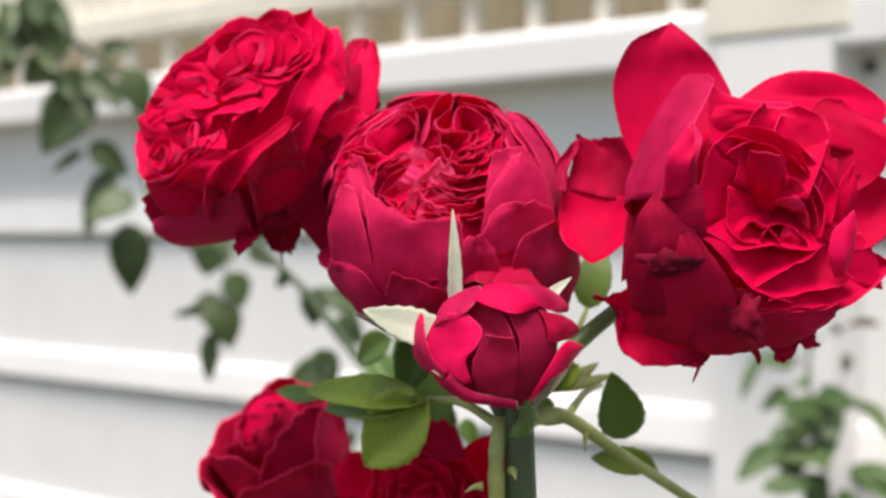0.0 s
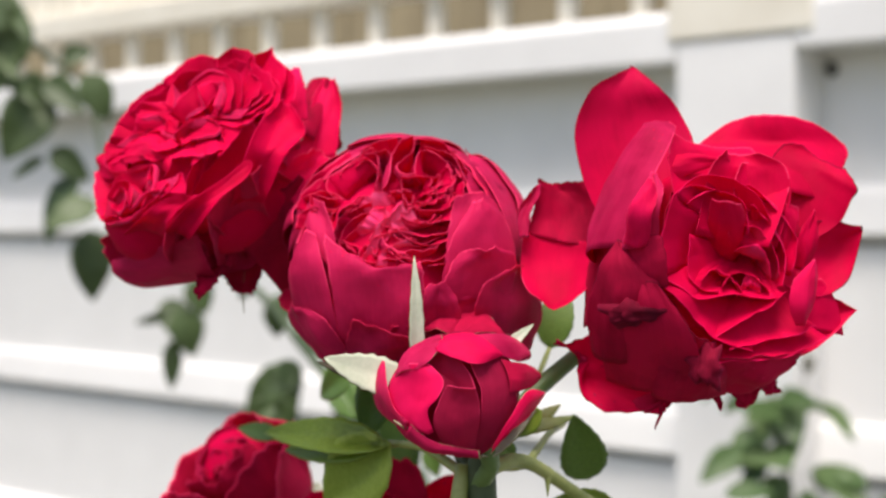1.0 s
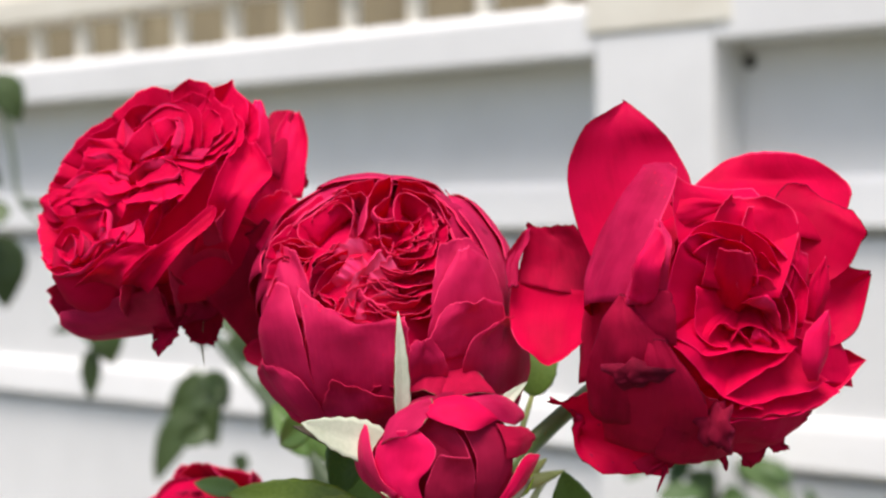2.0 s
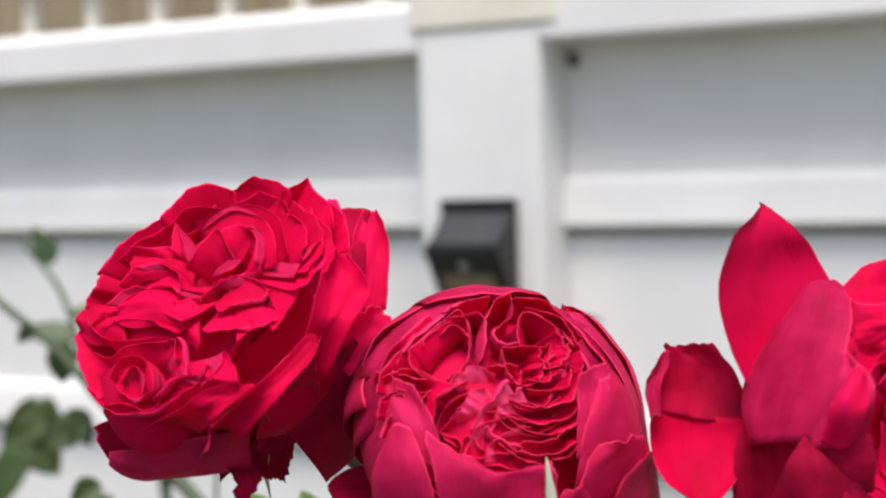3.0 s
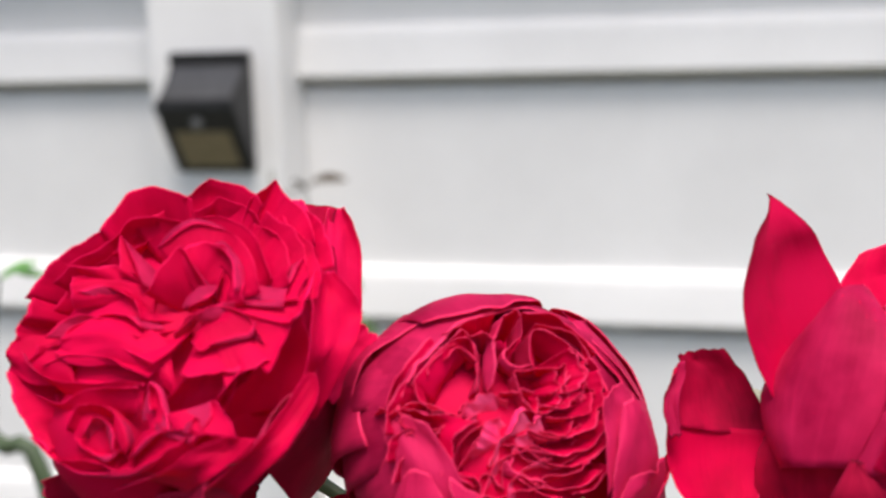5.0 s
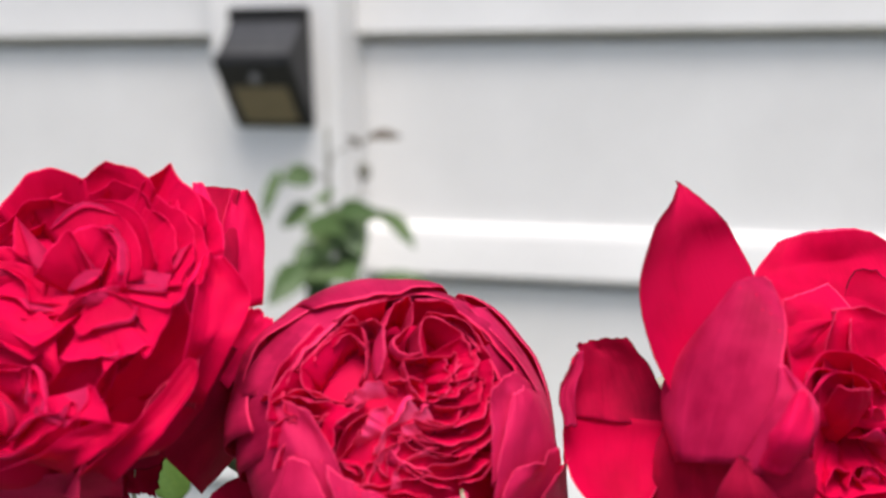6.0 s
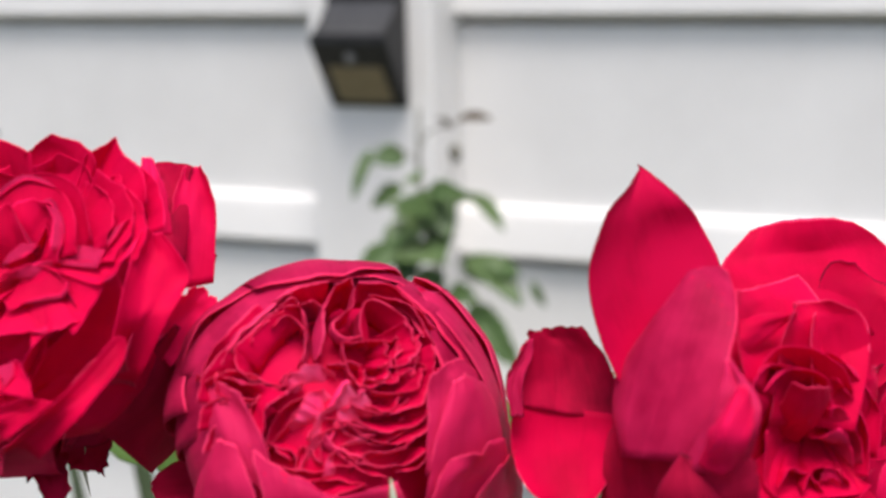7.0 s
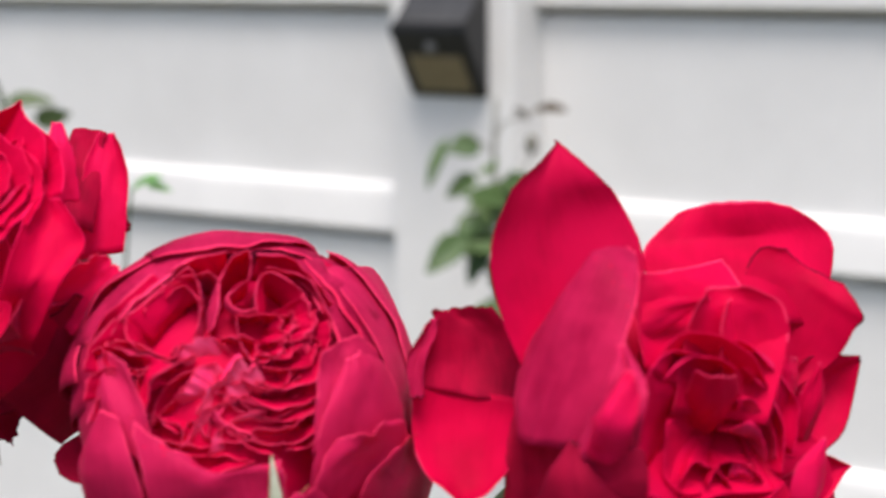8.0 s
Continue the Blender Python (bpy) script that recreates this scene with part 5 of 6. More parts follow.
# bud in front
rng = random.Random(4)
R4 = 0.0155
rose_d, fd = bloom((0.781, -1.476, 1.4285), (0.67, -0.742, 0.013), "small opening crimson rose bud with pale sepals")
core(rose_d, fd, R4, (-.02, -.06, -.35), (.84, .84, .80), BUD_BACK)
for loft in [partial(lobe, rose_d, fd, R4, rng, ruffle=.03, ragged=.02)]:
    loft([(.05, -.87, .20), (-.68, -.74, -.03), (-1.02, -.24, -.43), (-.86, .30, .01), (-.38, .63, .20)], [(.17, -.88, .16), (.16, -.42, .51), (.19, -.10, .57), (.10, .22, .54), (-.10, .52, .39)], bulge=.03, mats=[BUD_BACK, RED, LIT_RIM])
    loft([(.11, -.87, .24), (.22, -.44, .52), (.24, -.15, .58), (.22, .10, .57), (.05, .50, .44)], [(.28, -.86, .18), (.66, -.57, .16), (.72, -.12, .29), (.69, .25, .24), (.40, .57, .26)], bulge=.04, mats=[BUD_BACK, RED, LIT_RIM])
    loft([(-.19, -.84, .29), (-.39, -.44, .51), (-.33, -.15, .59), (-.21, .11, .60)], [(.16, -.85, .28), (.21, -.44, .54), (.21, -.18, .60), (.16, .07, .61)], bulge=.07, mats=[BUD_BACK, RED, LIT_RIM], roll=-.10)
    loft([(-.47, -.57, .43), (-.85, -.42, .18), (-.98, -.14, .07), (-.94, .16, .09), (-.76, .33, .25)], [(-.39, -.53, .49), (-.47, -.24, .55), (-.33, -.06, .61), (-.26, .17, .60), (-.44, .37, .46)], bulge=.08, mats=[PINK, PINK, LIT_RIM], round=.04)
    loft([(-.91, .16, .14), (-.79, .48, .12), (-.50, .68, .20), (-.27, .75, .25)], [(-.62, .30, .46), (-.47, .39, .51), (-.34, .53, .48), (-.24, .59, .47)], bulge=.05, mats=[ROSY, ROSY, SEPAL_BACK])
    loft([(-.38, .58, .37), (-.18, .75, .27), (.17, .75, .26), (.58, .50, .20)], [(-.34, .54, .49), (-.13, .47, .61), (.21, .38, .63), (.58, .48, .25)], bulge=.07, mats=[PINK, ROSY, LIT_RIM])
    loft([(.05, .72, .29), (.41, .75, .09), (.76, .65, -.46), (.99, .44, -.57)], [(.28, .58, .36), (.54, .46, .30), (.76, .37, .14), (.94, .35, -.44)], bulge=.06, mats=[ROSY, WILT_SHADE, SEPAL])
    loft([(.51, .43, .35), (.79, .36, .10), (1.00, .26, -.48), (1.12, .13, -.60)], [(.62, 0, .42), (.78, -.01, .28), (.94, 0, .01), (1.08, .03, -.53)], bulge=.05, mats=WITHERED, ragged=.05)
    loft([(-.74, -.55, .29), (-1.12, -.37, -.50), (-1.21, -.04, -.56), (-1.08, .34, -.49)], [(-.72, -.40, .38), (-.91, -.24, .23), (-1.00, .04, .08), (-1.05, .33, -.46)], bulge=.05, mats=[ROSY, RED, LIT_RIM])
    loft([(.39, -.75, .36), (.65, -.31, .43), (.88, -.01, .21), (1.19, -.11, -.62)], [(.37, -.86, .27), (.63, -.55, .34), (.92, -.38, .06), (1.19, -.16, -.62)], bulge=.05, mats=[PINK, RED, SEPAL])
    loft([(-.69, -.44, .42), (-.47, -.61, .47), (-.19, -.70, .50), (.22, -.79, .42)], [(-.76, -.58, .26), (-.50, -.80, .30), (-.19, -.85, .39), (.25, -.92, .26)], bulge=.06, mats=[ROSY, WILT_SHADE, SEPAL_BACK])
    loft([(-.60, .68, -.64), (-.59, .94, -.89), (-.57, 1.03, -1.00)], [(-.12, .70, -.09), (.08, 1.06, -.94), (.15, 1.34, -1.20)], bulge=.06, mats=[WILT_SHADE, WILT_SHADE, SEPAL_BACK], ragged=.08, ruffle=.07)
    loft([(-.24, .67, -.07), (-.04, 1.09, -1.05), (.16, 1.33, -1.20)], [(.30, .67, -.19), (.33, .97, -.96), (.24, 1.24, -1.20)], bulge=.05, mats=[WILT_SHADE, WILT_SHADE, DARK_RIM], ragged=.06)
    loft([(.03, .71, .03), (.07, .83, -.53), (.25, 1.13, -1.09)], [(.65, .67, -.60), (.50, .86, -.78), (.29, 1.13, -1.10)], bulge=.05, mats=[WILT_SHADE, WILT_SHADE, SEPAL], ragged=.04)
for base, tip, way, width, droop in [
    ((-.60, .05, -.30), (-.62, 1.80, -.35), (.2, 0, .95), .24, .05), ((-.70, .00, -.50), (-1.90, .34, -.55), (.05, .45, .9), .62, -.10),
    ((.40, .30, -.4), (1.02, .86, -.45), (-.2, .2, .9), .22, .1), ((.35, -.97, .0), (-.98, -.55, .25), (.1, .9, .3), .22, -.15),
    ((.38, -.97, -.05), (1.06, -.34, .02), (-.4, .6, .6), .18, -.12),
]:
    leaf(rose_d, fd @ (Vector(base) * R4), fd @ (Vector(tip) * R4), fd.to_3x3() @ Vector(way), width * R4, [SEPAL, SEPAL_BACK, SEPAL_BACK], fold=.2, droop=droop, name="sepal", teeth=.05, label="pale cream-green sepal")
leaf(rose_d, fd @ (Vector((-1.30, .02, -.62)) * R4), fd @ (Vector((-1.98, .36, -.60)) * R4), fd.to_3x3() @ Vector((.2, .5, .8)), .22 * R4, [LEAF_DRY] * 3, name="sepal", label="dried brown sepal tip")

# two roses lower on the bush
rng = random.Random(21)
R5 = 0.0208
rose_e, fm = bloom((0.6617, -1.4328, 1.3890), (0.20, -0.93, 0.05), "dark crimson rose low on the bush")
core(rose_e, fm, R5, (0, 0, -.2), (.78, .78, .5))
fm = frame_of((0, 0, 0), (-0.10, -0.62, 0.78))
nest(rose_e, fm, R5, rng, 12, .08, .55, .50, .60, 95, -6, 10, depth=.5, ruffle=.08, mats=DUSKY_HEART)
for row in [(50, 140, 46, 178, 54, 218, .84), (46, -50, 40, 0, 48, 55, .84), (56, 50, 50, 88, 58, 130, .90), (58, 205, 62, 240, 54, 285, .92),
            (74, 170, 66, 205, 76, 240, .98), (78, 95, 70, 130, 78, 172, 1.0), (80, 230, 72, 262, 80, 300, 1.0), (64, -60, 58, -25, 66, 20, .96), (70, 20, 62, 55, 72, 95, .98)]:
    globe_petal(rose_e, fm, R5, row, (0, 0, -.1), (.98, .98, .95), rng, ruffle=.12, ragged=10, tuck=-.22, mats=[WILT_SHADE, WILT_SHADE, LIT_RIM])
calyx(rose_e, fm, R5, rng)
rng = random.Random(22)
rose_f, fm = bloom((0.7269, -1.4413, 1.3800), (0.40, -0.60, 0.65), "crimson rose low on the bush, seen past its rim")
core(rose_f, fm, R5, (0, 0, -.2), (.78, .78, .5))
nest(rose_f, fm, R5, rng, 12, .06, .55, .48, .52, 95, -6, 14, depth=.5, ruffle=.08)
nest(rose_f, fm, R5, rng, 8, .6, .9, .45, .25, 66, 14, 34, depth=.75, ruffle=.10)
blade(rose_f, fm, R5, (.0, .3, -.3), (.10, 1.15, .35), (0, -.6, .8), .42, .10, .6, rng, mats=WITHERED, ragged=.10)
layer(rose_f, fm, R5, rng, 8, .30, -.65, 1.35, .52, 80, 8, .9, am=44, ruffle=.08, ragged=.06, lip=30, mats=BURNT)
calyx(rose_f, fm, R5, rng)

# ---- canes, stems and leaves ----
GREEN, DARK, DRY, YOUNG = [LEAF] * 3, [LEAF_DARK] * 3, [LEAF_DRY] * 3, [LEAF_GREY] * 3
NEAR_LEAVES = [
    (0.692, -1.445, 1.407, 0.676, -1.446, 1.408, 0.0060),
    (0.760, -1.417, 1.432, 0.761, -1.412, 1.449, 0.0106),
    (0.644, -1.354, 1.397, 0.635, -1.356, 1.417, 0.0141),
    (0.668, -1.373, 1.399, 0.666, -1.362, 1.383, 0.0106),
    (0.655, -1.344, 1.389, 0.658, -1.342, 1.379, 0.0075),
    (0.624, -1.345, 1.396, 0.608, -1.346, 1.413, 0.0137),
    (0.772, -1.447, 1.409, 0.766, -1.446, 1.413, 0.0058),
    (0.7298, -1.4448, 1.4274, 0.7296, -1.4519, 1.4103, 0.0121),
    (0.7153, -1.4243, 1.4152, 0.7183, -1.4288, 1.3934, 0.0120),
    (0.6924, -1.4180, 1.4213, 0.6777, -1.4179, 1.4141, 0.0111),
]
LIGHT_LEAVES = [
    (0.7504, -1.4665, 1.4125, 0.7080, -1.4675, 1.4130, 0.0110),
    (0.7500, -1.4650, 1.4130, 0.7290, -1.4650, 1.3950, 0.0205),
    (0.7480, -1.4660, 1.4120, 0.7130, -1.4640, 1.4080, 0.0110),
    (0.7811, -1.4483, 1.4213, 0.7737, -1.4497, 1.4148, 0.0071),
    (0.7861, -1.4254, 1.3962, 0.7683, -1.4279, 1.3974, 0.0082),
    (0.7491, -1.4680, 1.4137, 0.7451, -1.4689, 1.4157, 0.0023),
]
CURLED_LEAVES = [
    (0.767, -1.438, 1.414, 0.773, -1.423, 1.418, 0.0051),
    (0.765, -1.433, 1.414, 0.770, -1.426, 1.420, 0.0041),
    (0.776, -1.457, 1.409, 0.780, -1.447, 1.410, 0.0038),
]
SHRUB_LEAVES = [
    (-0.2438, -0.9606, 1.6641, -0.2131, -0.9739, 1.6290, 0.0234),
    (-0.2245, -0.9431, 1.6693, -0.1924, -0.9551, 1.6366, 0.0234),
    (-0.2474, -0.9644, 1.6329, -0.2091, -0.9708, 1.6035, 0.0234),
    (-0.2203, -0.9401, 1.6250, -0.1826, -0.9470, 1.5933, 0.0208),
    (-0.2452, -0.9630, 1.6017, -0.2278, -0.9882, 1.5730, 0.0208),
    (-0.2109, -0.9311, 1.6536, -0.1754, -0.9398, 1.6289, 0.0156),
    (-0.2124, -0.9334, 1.5964, -0.1712, -0.9370, 1.5729, 0.0182),
    (-0.230, -0.940, 1.675, -0.224, -0.935, 1.618, 0.0470),
    (-0.245, -0.954, 1.655, -0.245, -0.955, 1.597, 0.0418),
    (-0.194, -0.909, 1.584, -0.205, -0.947, 1.523, 0.0575),
    (-0.194, -0.909, 1.597, -0.144, -0.904, 1.563, 0.0366),
    (-0.166, -0.884, 1.602, -0.151, -0.870, 1.558, 0.0366),
]
SHRUB_LEAVES += [
    (-0.265, -0.890, 1.615, -0.280, -0.895, 1.690, 0.0520),
    (-0.300, -0.900, 1.630, -0.345, -0.905, 1.680, 0.0500),
    (-0.305, -0.900, 1.650, -0.352, -0.905, 1.600, 0.0500),
    (-0.250, -0.900, 1.600, -0.200, -0.890, 1.575, 0.0350),
    (-0.172, -0.891, 1.508, -0.197, -0.914, 1.448, 0.0523),
    (-0.142, -0.891, 1.484, -0.159, -0.934, 1.463, 0.0361),
    (-0.163, -0.883, 1.459, -0.161, -0.882, 1.392, 0.0444),
    (-0.190, -0.906, 1.532, -0.163, -0.883, 1.503, 0.0314),
    (-0.214, -0.926, 1.613, -0.237, -0.948, 1.587, 0.0366),
    (-0.183, -0.898, 1.615, -0.162, -0.879, 1.623, 0.0261),
    (-0.194, -0.910, 1.524, -0.217, -0.931, 1.506, 0.0157),
    (-0.210, -0.923, 1.634, -0.229, -0.940, 1.634, 0.0366),
]
SHRUB_SIDE_LEAVES = [
    (-0.102, -0.825, 1.540, -0.062, -0.825, 1.495, 0.0381),
    (-0.134, -0.810, 1.550, -0.081, -0.811, 1.545, 0.0230),
    (-0.108, -0.831, 1.485, -0.065, -0.828, 1.460, 0.0293),
    (-0.114, -0.836, 1.453, -0.065, -0.842, 1.425, 0.0293),
    (-0.113, -0.838, 1.394, -0.077, -0.840, 1.357, 0.0323),
]
SHRUB_TWIG_LEAVES = [
    (-0.035, -0.889, 1.441, -0.039, -0.893, 1.412, 0.0342),
    (-0.022, -0.878, 1.416, -0.015, -0.872, 1.385, 0.0293),
    (-0.031, -0.886, 1.392, -0.022, -0.879, 1.349, 0.0367),
    (-0.036, -0.892, 1.363, -0.036, -0.892, 1.320, 0.0220),
    (-0.038, -0.893, 1.387, -0.060, -0.913, 1.376, 0.0108),
    (-0.012, -0.868, 1.436, 0.007, -0.852, 1.421, 0.0195),
    (-0.052, -0.904, 1.456, -0.048, -0.901, 1.434, 0.0293),
    (-0.026, -0.881, 1.456, -0.001, -0.858, 1.443, 0.0244),
]
FRESH_LEAVES = [
    (0.3806, -1.0534, 1.4047, 0.4061, -1.0601, 1.4153, 0.0088),
    (0.3880, -1.0487, 1.4071, 0.4108, -1.0594, 1.4074, 0.0059),
]
BRANCH_LEAVES = [
    (0.215, -1.000, 1.411, 0.214, -1.002, 1.384, 0.0237),
    (0.236, -1.009, 1.408, 0.256, -0.991, 1.398, 0.0271),
    (0.227, -0.990, 1.392, 0.239, -0.979, 1.372, 0.0197),
    (0.224, -0.993, 1.360, 0.207, -1.009, 1.344, 0.0276),
    (0.216, -1.001, 1.368, 0.227, -0.991, 1.344, 0.0237),
    (0.201, -1.013, 1.423, 0.195, -1.019, 1.411, 0.0118),
    (0.275, -1.015, 1.364, 0.292, -1.000, 1.345, 0.0226),
    (0.397, -1.174, 1.367, 0.386, -1.184, 1.358, 0.0180),
]
LOW_LEAVES = [
    (-0.004, -0.807, 1.310, -0.034, -0.829, 1.243, 0.0358),
    (-0.004, -0.807, 1.307, 0.014, -0.796, 1.274, 0.0382),
    (0.005, -0.800, 1.321, -0.020, -0.817, 1.300, 0.0286),
    (0.253, -0.959, 1.366, 0.239, -0.970, 1.322, 0.0226),
    (0.228, -0.977, 1.310, 0.225, -0.980, 1.296, 0.0188),
    (0.335, -1.025, 1.362, 0.321, -1.035, 1.332, 0.0237),
    (-0.019, -0.786, 1.337, -0.036, -0.799, 1.258, 0.0399),
    (-0.011, -0.781, 1.337, -0.007, -0.782, 1.276, 0.0352),
    (-0.042, -0.736, 1.443, -0.055, -0.742, 1.477, 0.0269),
    (0.048, -0.804, 1.388, 0.005, -0.827, 1.398, 0.0271),
    (-0.040, -0.685, 1.379, -0.013, -0.668, 1.385, 0.0220),
    (-0.063, -0.694, 1.396, -0.027, -0.673, 1.398, 0.0195),
]
SEEDLING_LEAVES = [
    (0.150, -0.154, 1.262, 0.170, -0.200, 1.232, 0.0400),
    (0.150, -0.158, 1.240, 0.125, -0.200, 1.236, 0.0300),
    (0.160, -0.160, 1.215, 0.185, -0.205, 1.190, 0.0380),
    (0.121, -0.158, 1.303, 0.098, -0.192, 1.298, 0.0332),
    (0.086, -0.173, 1.309, 0.079, -0.210, 1.257, 0.0192),
    (0.155, -0.152, 1.259, 0.145, -0.200, 1.215, 0.0447),
    (0.149, -0.154, 1.265, 0.192, -0.190, 1.216, 0.0479),
    (0.168, -0.149, 1.246, 0.211, -0.160, 1.259, 0.0288),
]
SEEDLING_LEAVES += [
    (0.190, -0.136, 1.258, 0.239, -0.144, 1.222, 0.0307),
    (0.153, -0.166, 1.203, 0.116, -0.221, 1.185, 0.0320),
    (0.142, -0.172, 1.197, 0.131, -0.210, 1.152, 0.0383),
    (0.195, -0.150, 1.189, 0.271, -0.179, 1.149, 0.0447),
    (0.189, -0.154, 1.183, 0.226, -0.142, 1.157, 0.0320),
    (0.198, -0.161, 1.133, 0.270, -0.196, 1.076, 0.0479),
    (0.174, -0.169, 1.146, 0.148, -0.192, 1.096, 0.0383),
    (0.261, -0.126, 1.156, 0.277, -0.125, 1.127, 0.0141),
]
DRY_LEAVES = [
    (0.193, -0.172, 1.344, 0.239, -0.183, 1.349, 0.0253),
    (0.181, -0.158, 1.332, 0.170, -0.171, 1.346, 0.0170),
]
RIGHT_LEAVES = [
    (0.130, -0.214, 1.208, 0.113, -0.270, 1.175, 0.0383),
    (0.126, -0.218, 1.195, 0.193, -0.199, 1.193, 0.0320),
    (0.207, -0.146, 1.182, 0.262, -0.165, 1.171, 0.0383),
    (0.374, -0.666, 1.246, 0.404, -0.639, 1.250, 0.0226),
    (0.168, -0.180, 1.246, 0.145, -0.240, 1.259, 0.0320),
]


def thorn(parent, at, way, length):
    at, way = Vector(at) - parent.location, Vector(way).normalized()
    bm = tube([at, at + way * length * .5, at + way * length + Vector((0, 0, -length * .25))], length * .28, length * .03, n=3, sides=7, bumpy=0)
    part("thorn", bm, STEM_PALE, parent, smooth=True)


def leaves(parent, rows, mats, normal, wobble, rng, **kw):
    o = parent.location
    for bx, by, bz, tx, ty, tz, w in rows:
        n = Vector(normal) + Vector((spread(0, wobble, rng), spread(0, wobble, rng), spread(0, wobble, rng)))
        leaf(parent, Vector((bx, by, bz)) - o, Vector((tx, ty, tz)) - o, n, w, mats, fold=spread(.25, .15, rng), droop=spread(.10, .08, rng), **kw)


rng = random.Random(31)
cane = empty("rose_cane", (0.72, -1.30, 0), "thick green rose cane with thorns and leaves", "rose bush")
stalk(cane, [(0.72, -1.30, 0), (0.74, -1.36, 0.6), (0.765, -1.44, 1.15), (0.7783, -1.4656, 1.3939), (0.7790, -1.4660, 1.4100)], 0.006, 0.0024, STEM_DARK)
stalk(cane, [(0.7640, -1.4450, 1.30), (0.7745, -1.4688, 1.3900), (0.7752, -1.4685, 1.4110)], 0.0022, 0.0018, STEM_PALE, "side_shoot", "pale green side shoot")
stalk(cane, [(0.776, -1.467, 1.406), (0.780, -1.463, 1.4105), (0.781, -1.453, 1.410), (0.783, -1.437, 1.401), (0.789, -1.412, 1.386), (0.80, -1.37, 1.36)], 0.0019, 0.0011, STEM_PALE, "side_shoot", "pale green side shoot")
stalk(cane, [(0.774, -1.466, 1.408), (0.760, -1.464, 1.4125), (0.746, -1.461, 1.412)], 0.0012, 0.0008, STEM_PALE, "leaf_stalk")
stalk(cane, [(0.781, -1.453, 1.410), (0.773, -1.435, 1.4135), (0.763, -1.415, 1.413)], 0.0010, 0.0006, STEM_PALE, "leaf_stalk")
stalk(cane, [(0.777, -1.452, 1.420), (0.765, -1.430, 1.424), (0.760, -1.417, 1.432)], 0.0010, 0.0006, STEM_PALE, "leaf_stalk")
leaves(cane, NEAR_LEAVES, GREEN, (0.60, -0.66, 0.45), .18, rng)
leaves(cane, LIGHT_LEAVES, [LEAF_LIGHT] * 3, (0.60, -0.70, 0.35), .10, rng)
leaf(cane, Vector((0.7728, -1.4184, 1.4006)) - cane.location, Vector((0.7785, -1.4319, 1.4177)) - cane.location, (0.60, -0.76, 0.25), 0.0130, GREEN, fold=.12, droop=.05)
leaves(cane, CURLED_LEAVES, [STEM_PALE] * 3, (0.4, -0.5, 0.6), .3, rng, curl=.5)
for at, way, ln in (((0.782, -1.447, 1.407), (.1, -.2, -1), .0042), ((0.7795, -1.470, 1.400), (.7, -.6, -.1), .004), ((0.7725, -1.4715, 1.396), (-.7, -.6, -.1), .004), ((0.786, -1.425, 1.394), (-.2, .1, 1), .0035)):
    thorn(cane, at, way, ln)
stalk(rose_a, [(0.775, -1.465, 1.408), (0.745, -1.451, 1.426), (0.716, -1.444, 1.441), (0.697, -1.451, 1.456), (0.6925, -1.459, 1.465)], 0.0016, 0.0013, STEM_DARK)
stalk(rose_b, [(0.775, -1.465, 1.408), (0.753, -1.451, 1.421), (0.745, -1.452, 1.446)], 0.0020, 0.0017)
stalk(rose_c, [(0.776, -1.466, 1.408), (0.777, -1.452, 1.421), (0.783, -1.437, 1.433), (0.796, -1.413, 1.450)], 0.0022, 0.0018)
stalk(rose_d, [(0.777, -1.467, 1.406), (0.784, -1.470, 1.412), (0.783, -1.473, 1.419)], 0.0022, 0.0020)
stalk(rose_e, [(0.765, -1.44, 1.15), (0.69, -1.40, 1.28), (0.662, -1.412, 1.388)], 0.003, 0.0018)
stalk(rose_f, [(0.765, -1.44, 1.15), (0.73, -1.42, 1.28), (0.719, -1.429, 1.368)], 0.003, 0.0018)

# arching shrub between the roses and the fence
shrub = empty("rose_shrub", (-0.52, -0.72, 0), "leafy green rose shrub without flowers, before the fence", "shrub", "shrubs")
SHADE = STEM_DARK
stalk(shrub, [(-0.52, -0.72, 0), (-0.56, -0.80, 0.8), (-0.52, -0.92, 1.55), (-0.36, -0.97, 1.76), (-0.239, -0.934, 1.690)], 0.007, 0.0030, SHADE)
stalk(shrub, [(-0.239, -0.934, 1.690), (-0.211, -0.91, 1.63), (-0.177, -0.88, 1.593), (-0.149, -0.882, 1.539), (-0.126, -0.89, 1.486), (-0.068, -0.891, 1.456), (-0.028, -0.883, 1.431), (-0.028, -0.883, 1.377)], 0.0030, 0.0010, SHADE, "twig")
leaves(shrub, SHRUB_LEAVES, DARK, (0.6, -0.6, 0.4), .5, rng)
leaves(shrub, SHRUB_TWIG_LEAVES, DARK, (0.6, -0.6, 0.3), .5, rng)
stalk(shrub, [(-0.126, -0.890, 1.486), (-0.108, -0.831, 1.485), (-0.102, -0.825, 1.540)], 0.004, 0.0012, SHADE, "twig")
leaves(shrub, SHRUB_SIDE_LEAVES, DARK, (0.6, -0.6, 0.4), .4, rng)
shrub = empty("rose_shrub", (0.44, -1.00, 0), "bare-stemmed rose shrub with a few dark leaves", "shrub", "shrubs")
stalk(shrub, [(0.44, -1.00, 0), (0.43, -1.03, 0.7), (0.40, -1.045, 1.25), (0.363, -1.044, 1.316), (0.321, -1.041, 1.351), (0.263, -1.025, 1.383), (0.209, -1.005, 1.409), (0.103, -0.966, 1.446), (0.05, -0.95, 1.47)], 0.006, 0.0018, SHADE)
leaves(shrub, BRANCH_LEAVES, DARK, (0.6, -0.6, 0.4), .5, rng)
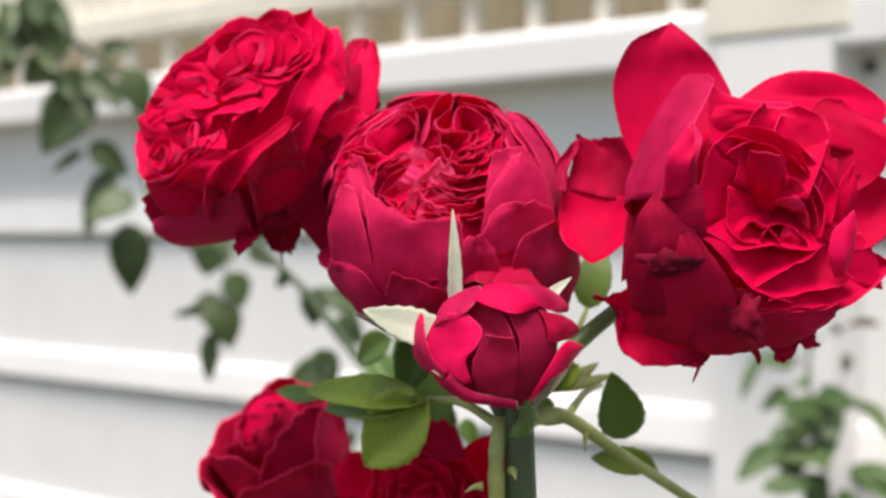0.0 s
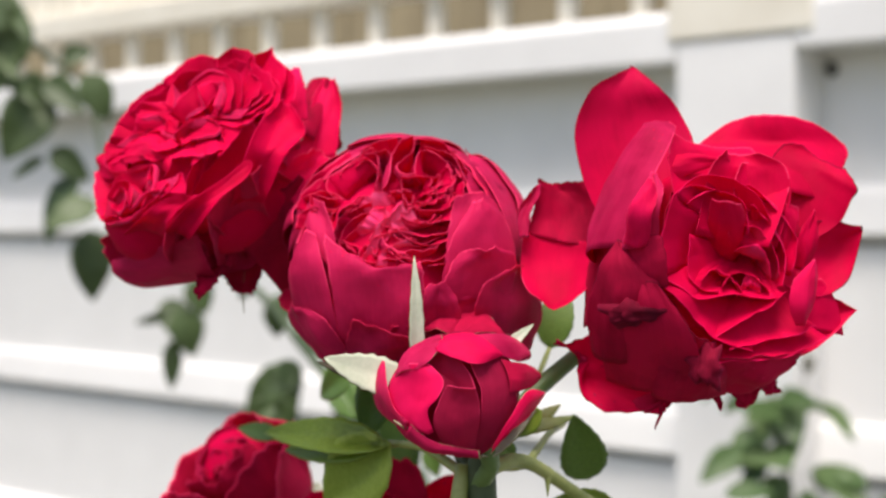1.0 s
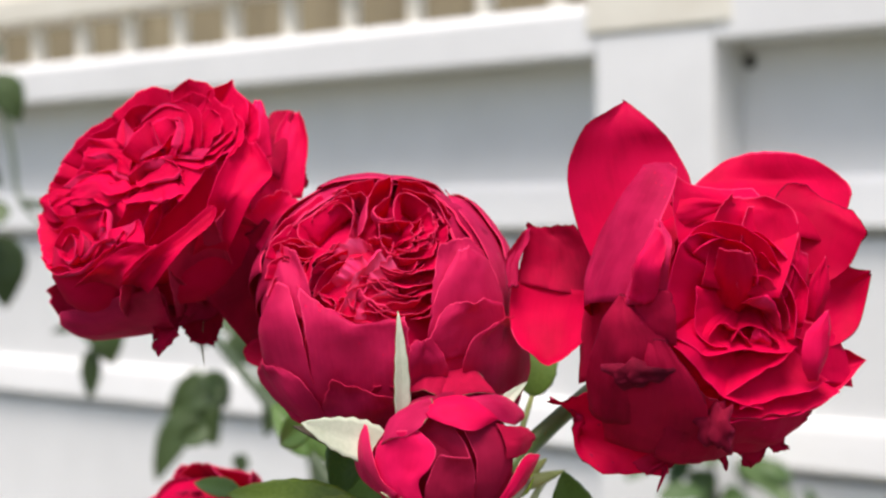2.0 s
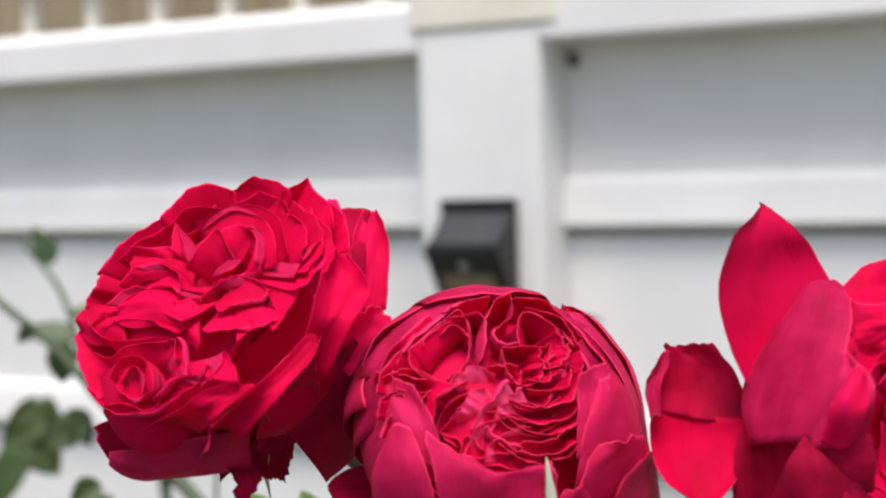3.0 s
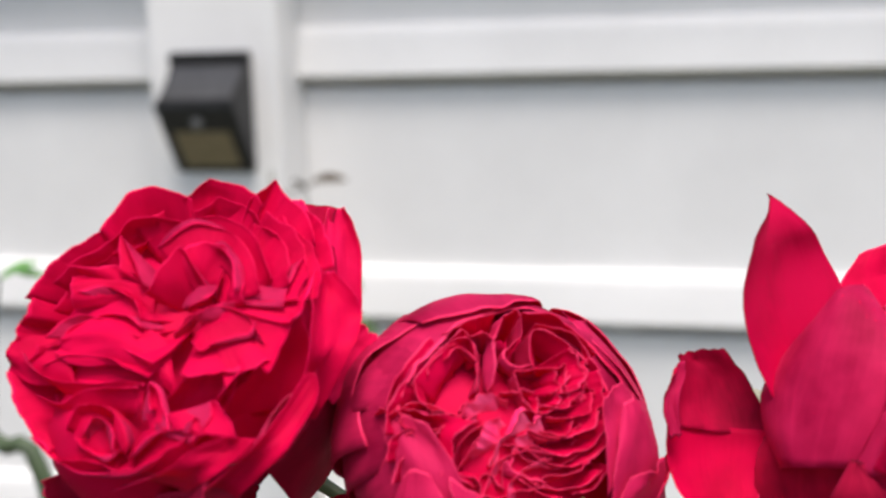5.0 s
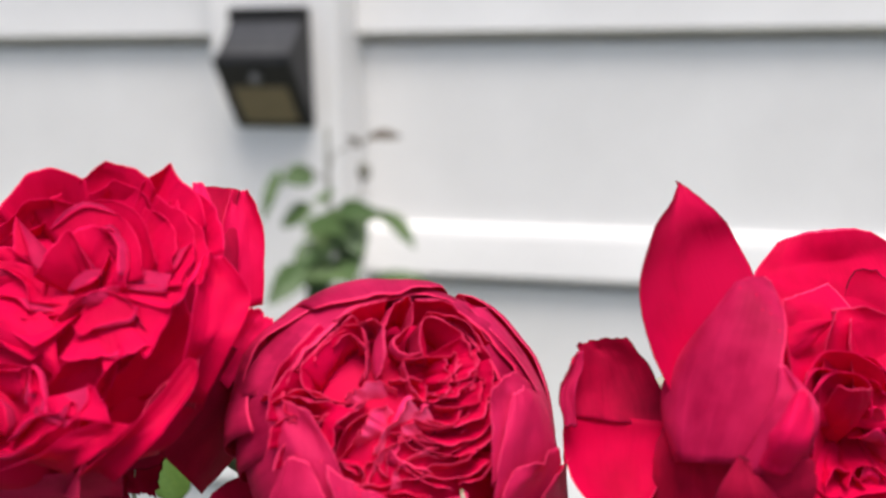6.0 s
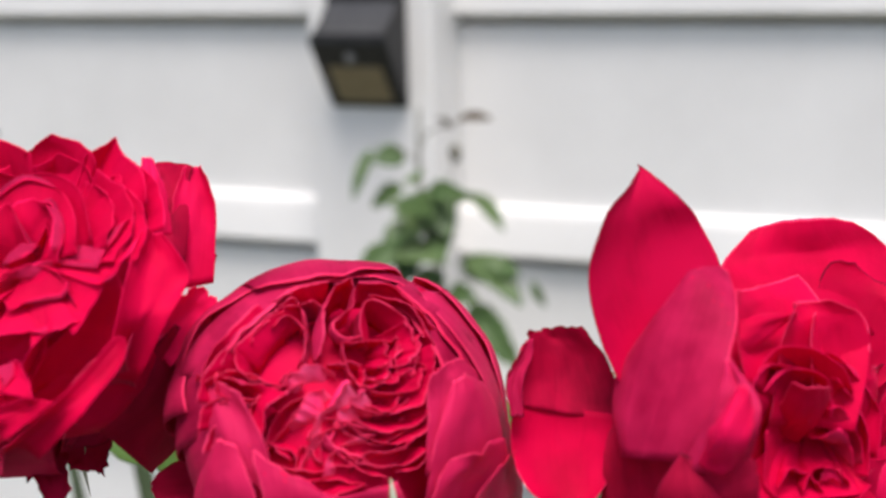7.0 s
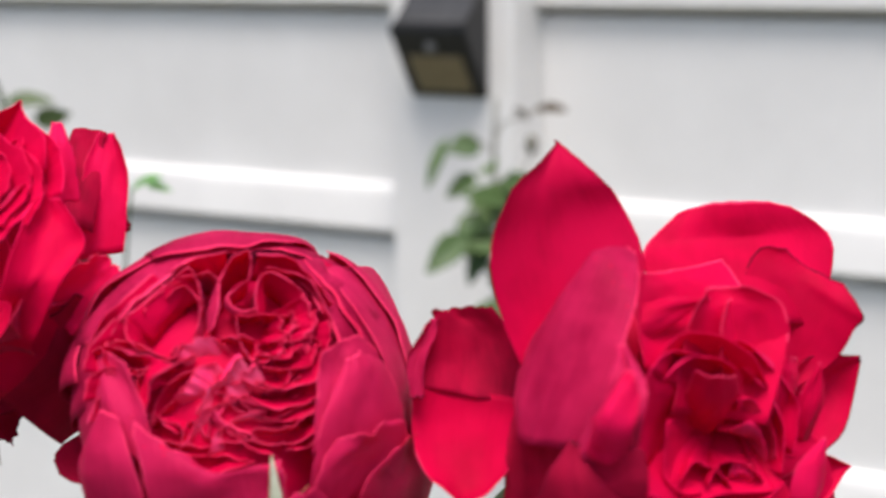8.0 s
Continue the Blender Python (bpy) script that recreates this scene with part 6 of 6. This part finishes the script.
stalk(shrub, [(0.363, -1.044, 1.316), (0.372, -1.05, 1.37), (0.3806, -1.0534, 1.4047)], 0.0012, 0.0008, SHADE, "leaf_stalk")
leaves(shrub, FRESH_LEAVES, [LEAF_FRESH] * 3, (0.3, -0.7, 0.6), .2, rng)
shrub = empty("rose_shrub", (0.15, -0.75, 0), "low rose shrub with large dark leaves", "shrub", "shrubs")
stalk(shrub, [(0.15, -0.75, 0), (0.16, -0.77, 0.8), (0.12, -0.785, 1.24), (0.096, -0.782, 1.297), (0.026, -0.761, 1.341), (-0.02, -0.748, 1.419), (-0.064, -0.747, 1.463)], 0.006, 0.0018, SHADE)
leaves(shrub, LOW_LEAVES, DARK, (0.5, -0.6, 0.4), .5, rng)

# weeds showing between the slats behind the fence
WEED_LEAVES = [
    (-0.929, 1.350, 1.415, -0.904, 1.330, 2.030, 0.024),
    (-0.886, 1.350, 1.411, -0.883, 1.330, 2.028, 0.024),
    (-0.818, 1.350, 1.405, -0.792, 1.330, 2.017, 0.024),
    (-0.745, 1.350, 1.399, -0.748, 1.330, 2.013, 0.024),
    (-0.826, 1.350, 1.406, -0.832, 1.330, 2.022, 0.024),
]
weed = empty("weed", (-0.886, 1.35, 0), "tall green weeds behind the fence slats", "weed")
for bx, by, bz, tx, ty, tz, w in WEED_LEAVES:
    stalk(weed, [(-0.886, 1.35, 0), (bx, by, bz * .6), (bx, by, bz + .02)], 0.006, 0.004, STEM)
leaves(weed, WEED_LEAVES, GREEN, (0.2, -0.9, 0.3), .3, rng)

# slender seedling in front of the post
seedling = empty("seedling", (0.20, -0.17, 0), "slender green seedling in front of the white post", "plant")
stalk(seedling, [(0.20, -0.17, 0), (0.195, -0.18, 0.7), (0.185, -0.181, 1.07), (0.161, -0.165, 1.19), (0.14, -0.158, 1.265), (0.133, -0.142, 1.352)], 0.004, 0.0020, STEM_GREY)
stalk(seedling, [(0.150, -0.160, 1.23), (0.162, -0.135, 1.262), (0.165, -0.118, 1.292)], 0.0012, 0.0008, STEM_GREY, "bud_stalk")
stalk(seedling, [(0.135, -0.15, 1.30), (0.150, -0.16, 1.325), (0.183, -0.168, 1.338), (0.20, -0.175, 1.344)], 0.0012, 0.0008, STEM_GREY, "leaf_stalk")
stalk(seedling, [(0.137, -0.153, 1.29), (0.115, -0.165, 1.310), (0.090, -0.172, 1.309)], 0.0012, 0.0008, STEM_GREY, "leaf_stalk")
bm = bmesh.new()
bmesh.ops.create_uvsphere(bm, u_segments=14, v_segments=10, radius=1)
for v in bm.verts:
    v.co = Vector((v.co.x * .0075, v.co.y * .0075, v.co.z * .011)) * (1 + .12 * noise.noise(v.co * 3)) + Vector((0.165, -0.116, 1.298)) - seedling.location
part("bud", bm, STEM_GREY, seedling, "small grey-green flower bud", smooth=True)
leaves(seedling, SEEDLING_LEAVES, YOUNG, (0.3, -0.6, 0.7), .4, rng, teeth=.10)
leaves(seedling, RIGHT_LEAVES, YOUNG, (0.3, -0.6, 0.7), .4, rng, teeth=.10)
for k in range(18):
    z = 1.08 + .012 * k
    x = .185 - (z - 1.07) * .24
    way = Vector((spread(.01, .07, rng), spread(-.02, .03, rng), spread(-.02, .03, rng)))
    at = Vector((x, -.168, z)) - seedling.location
    leaf(seedling, at + way * .25, at + way, (spread(.2, .4, rng), -.7, spread(.5, .3, rng)), spread(.034, .008, rng), YOUNG, fold=.3, droop=.15, teeth=.10)
leaves(seedling, DRY_LEAVES, DRY, (0.3, -0.5, 0.8), .3, rng)
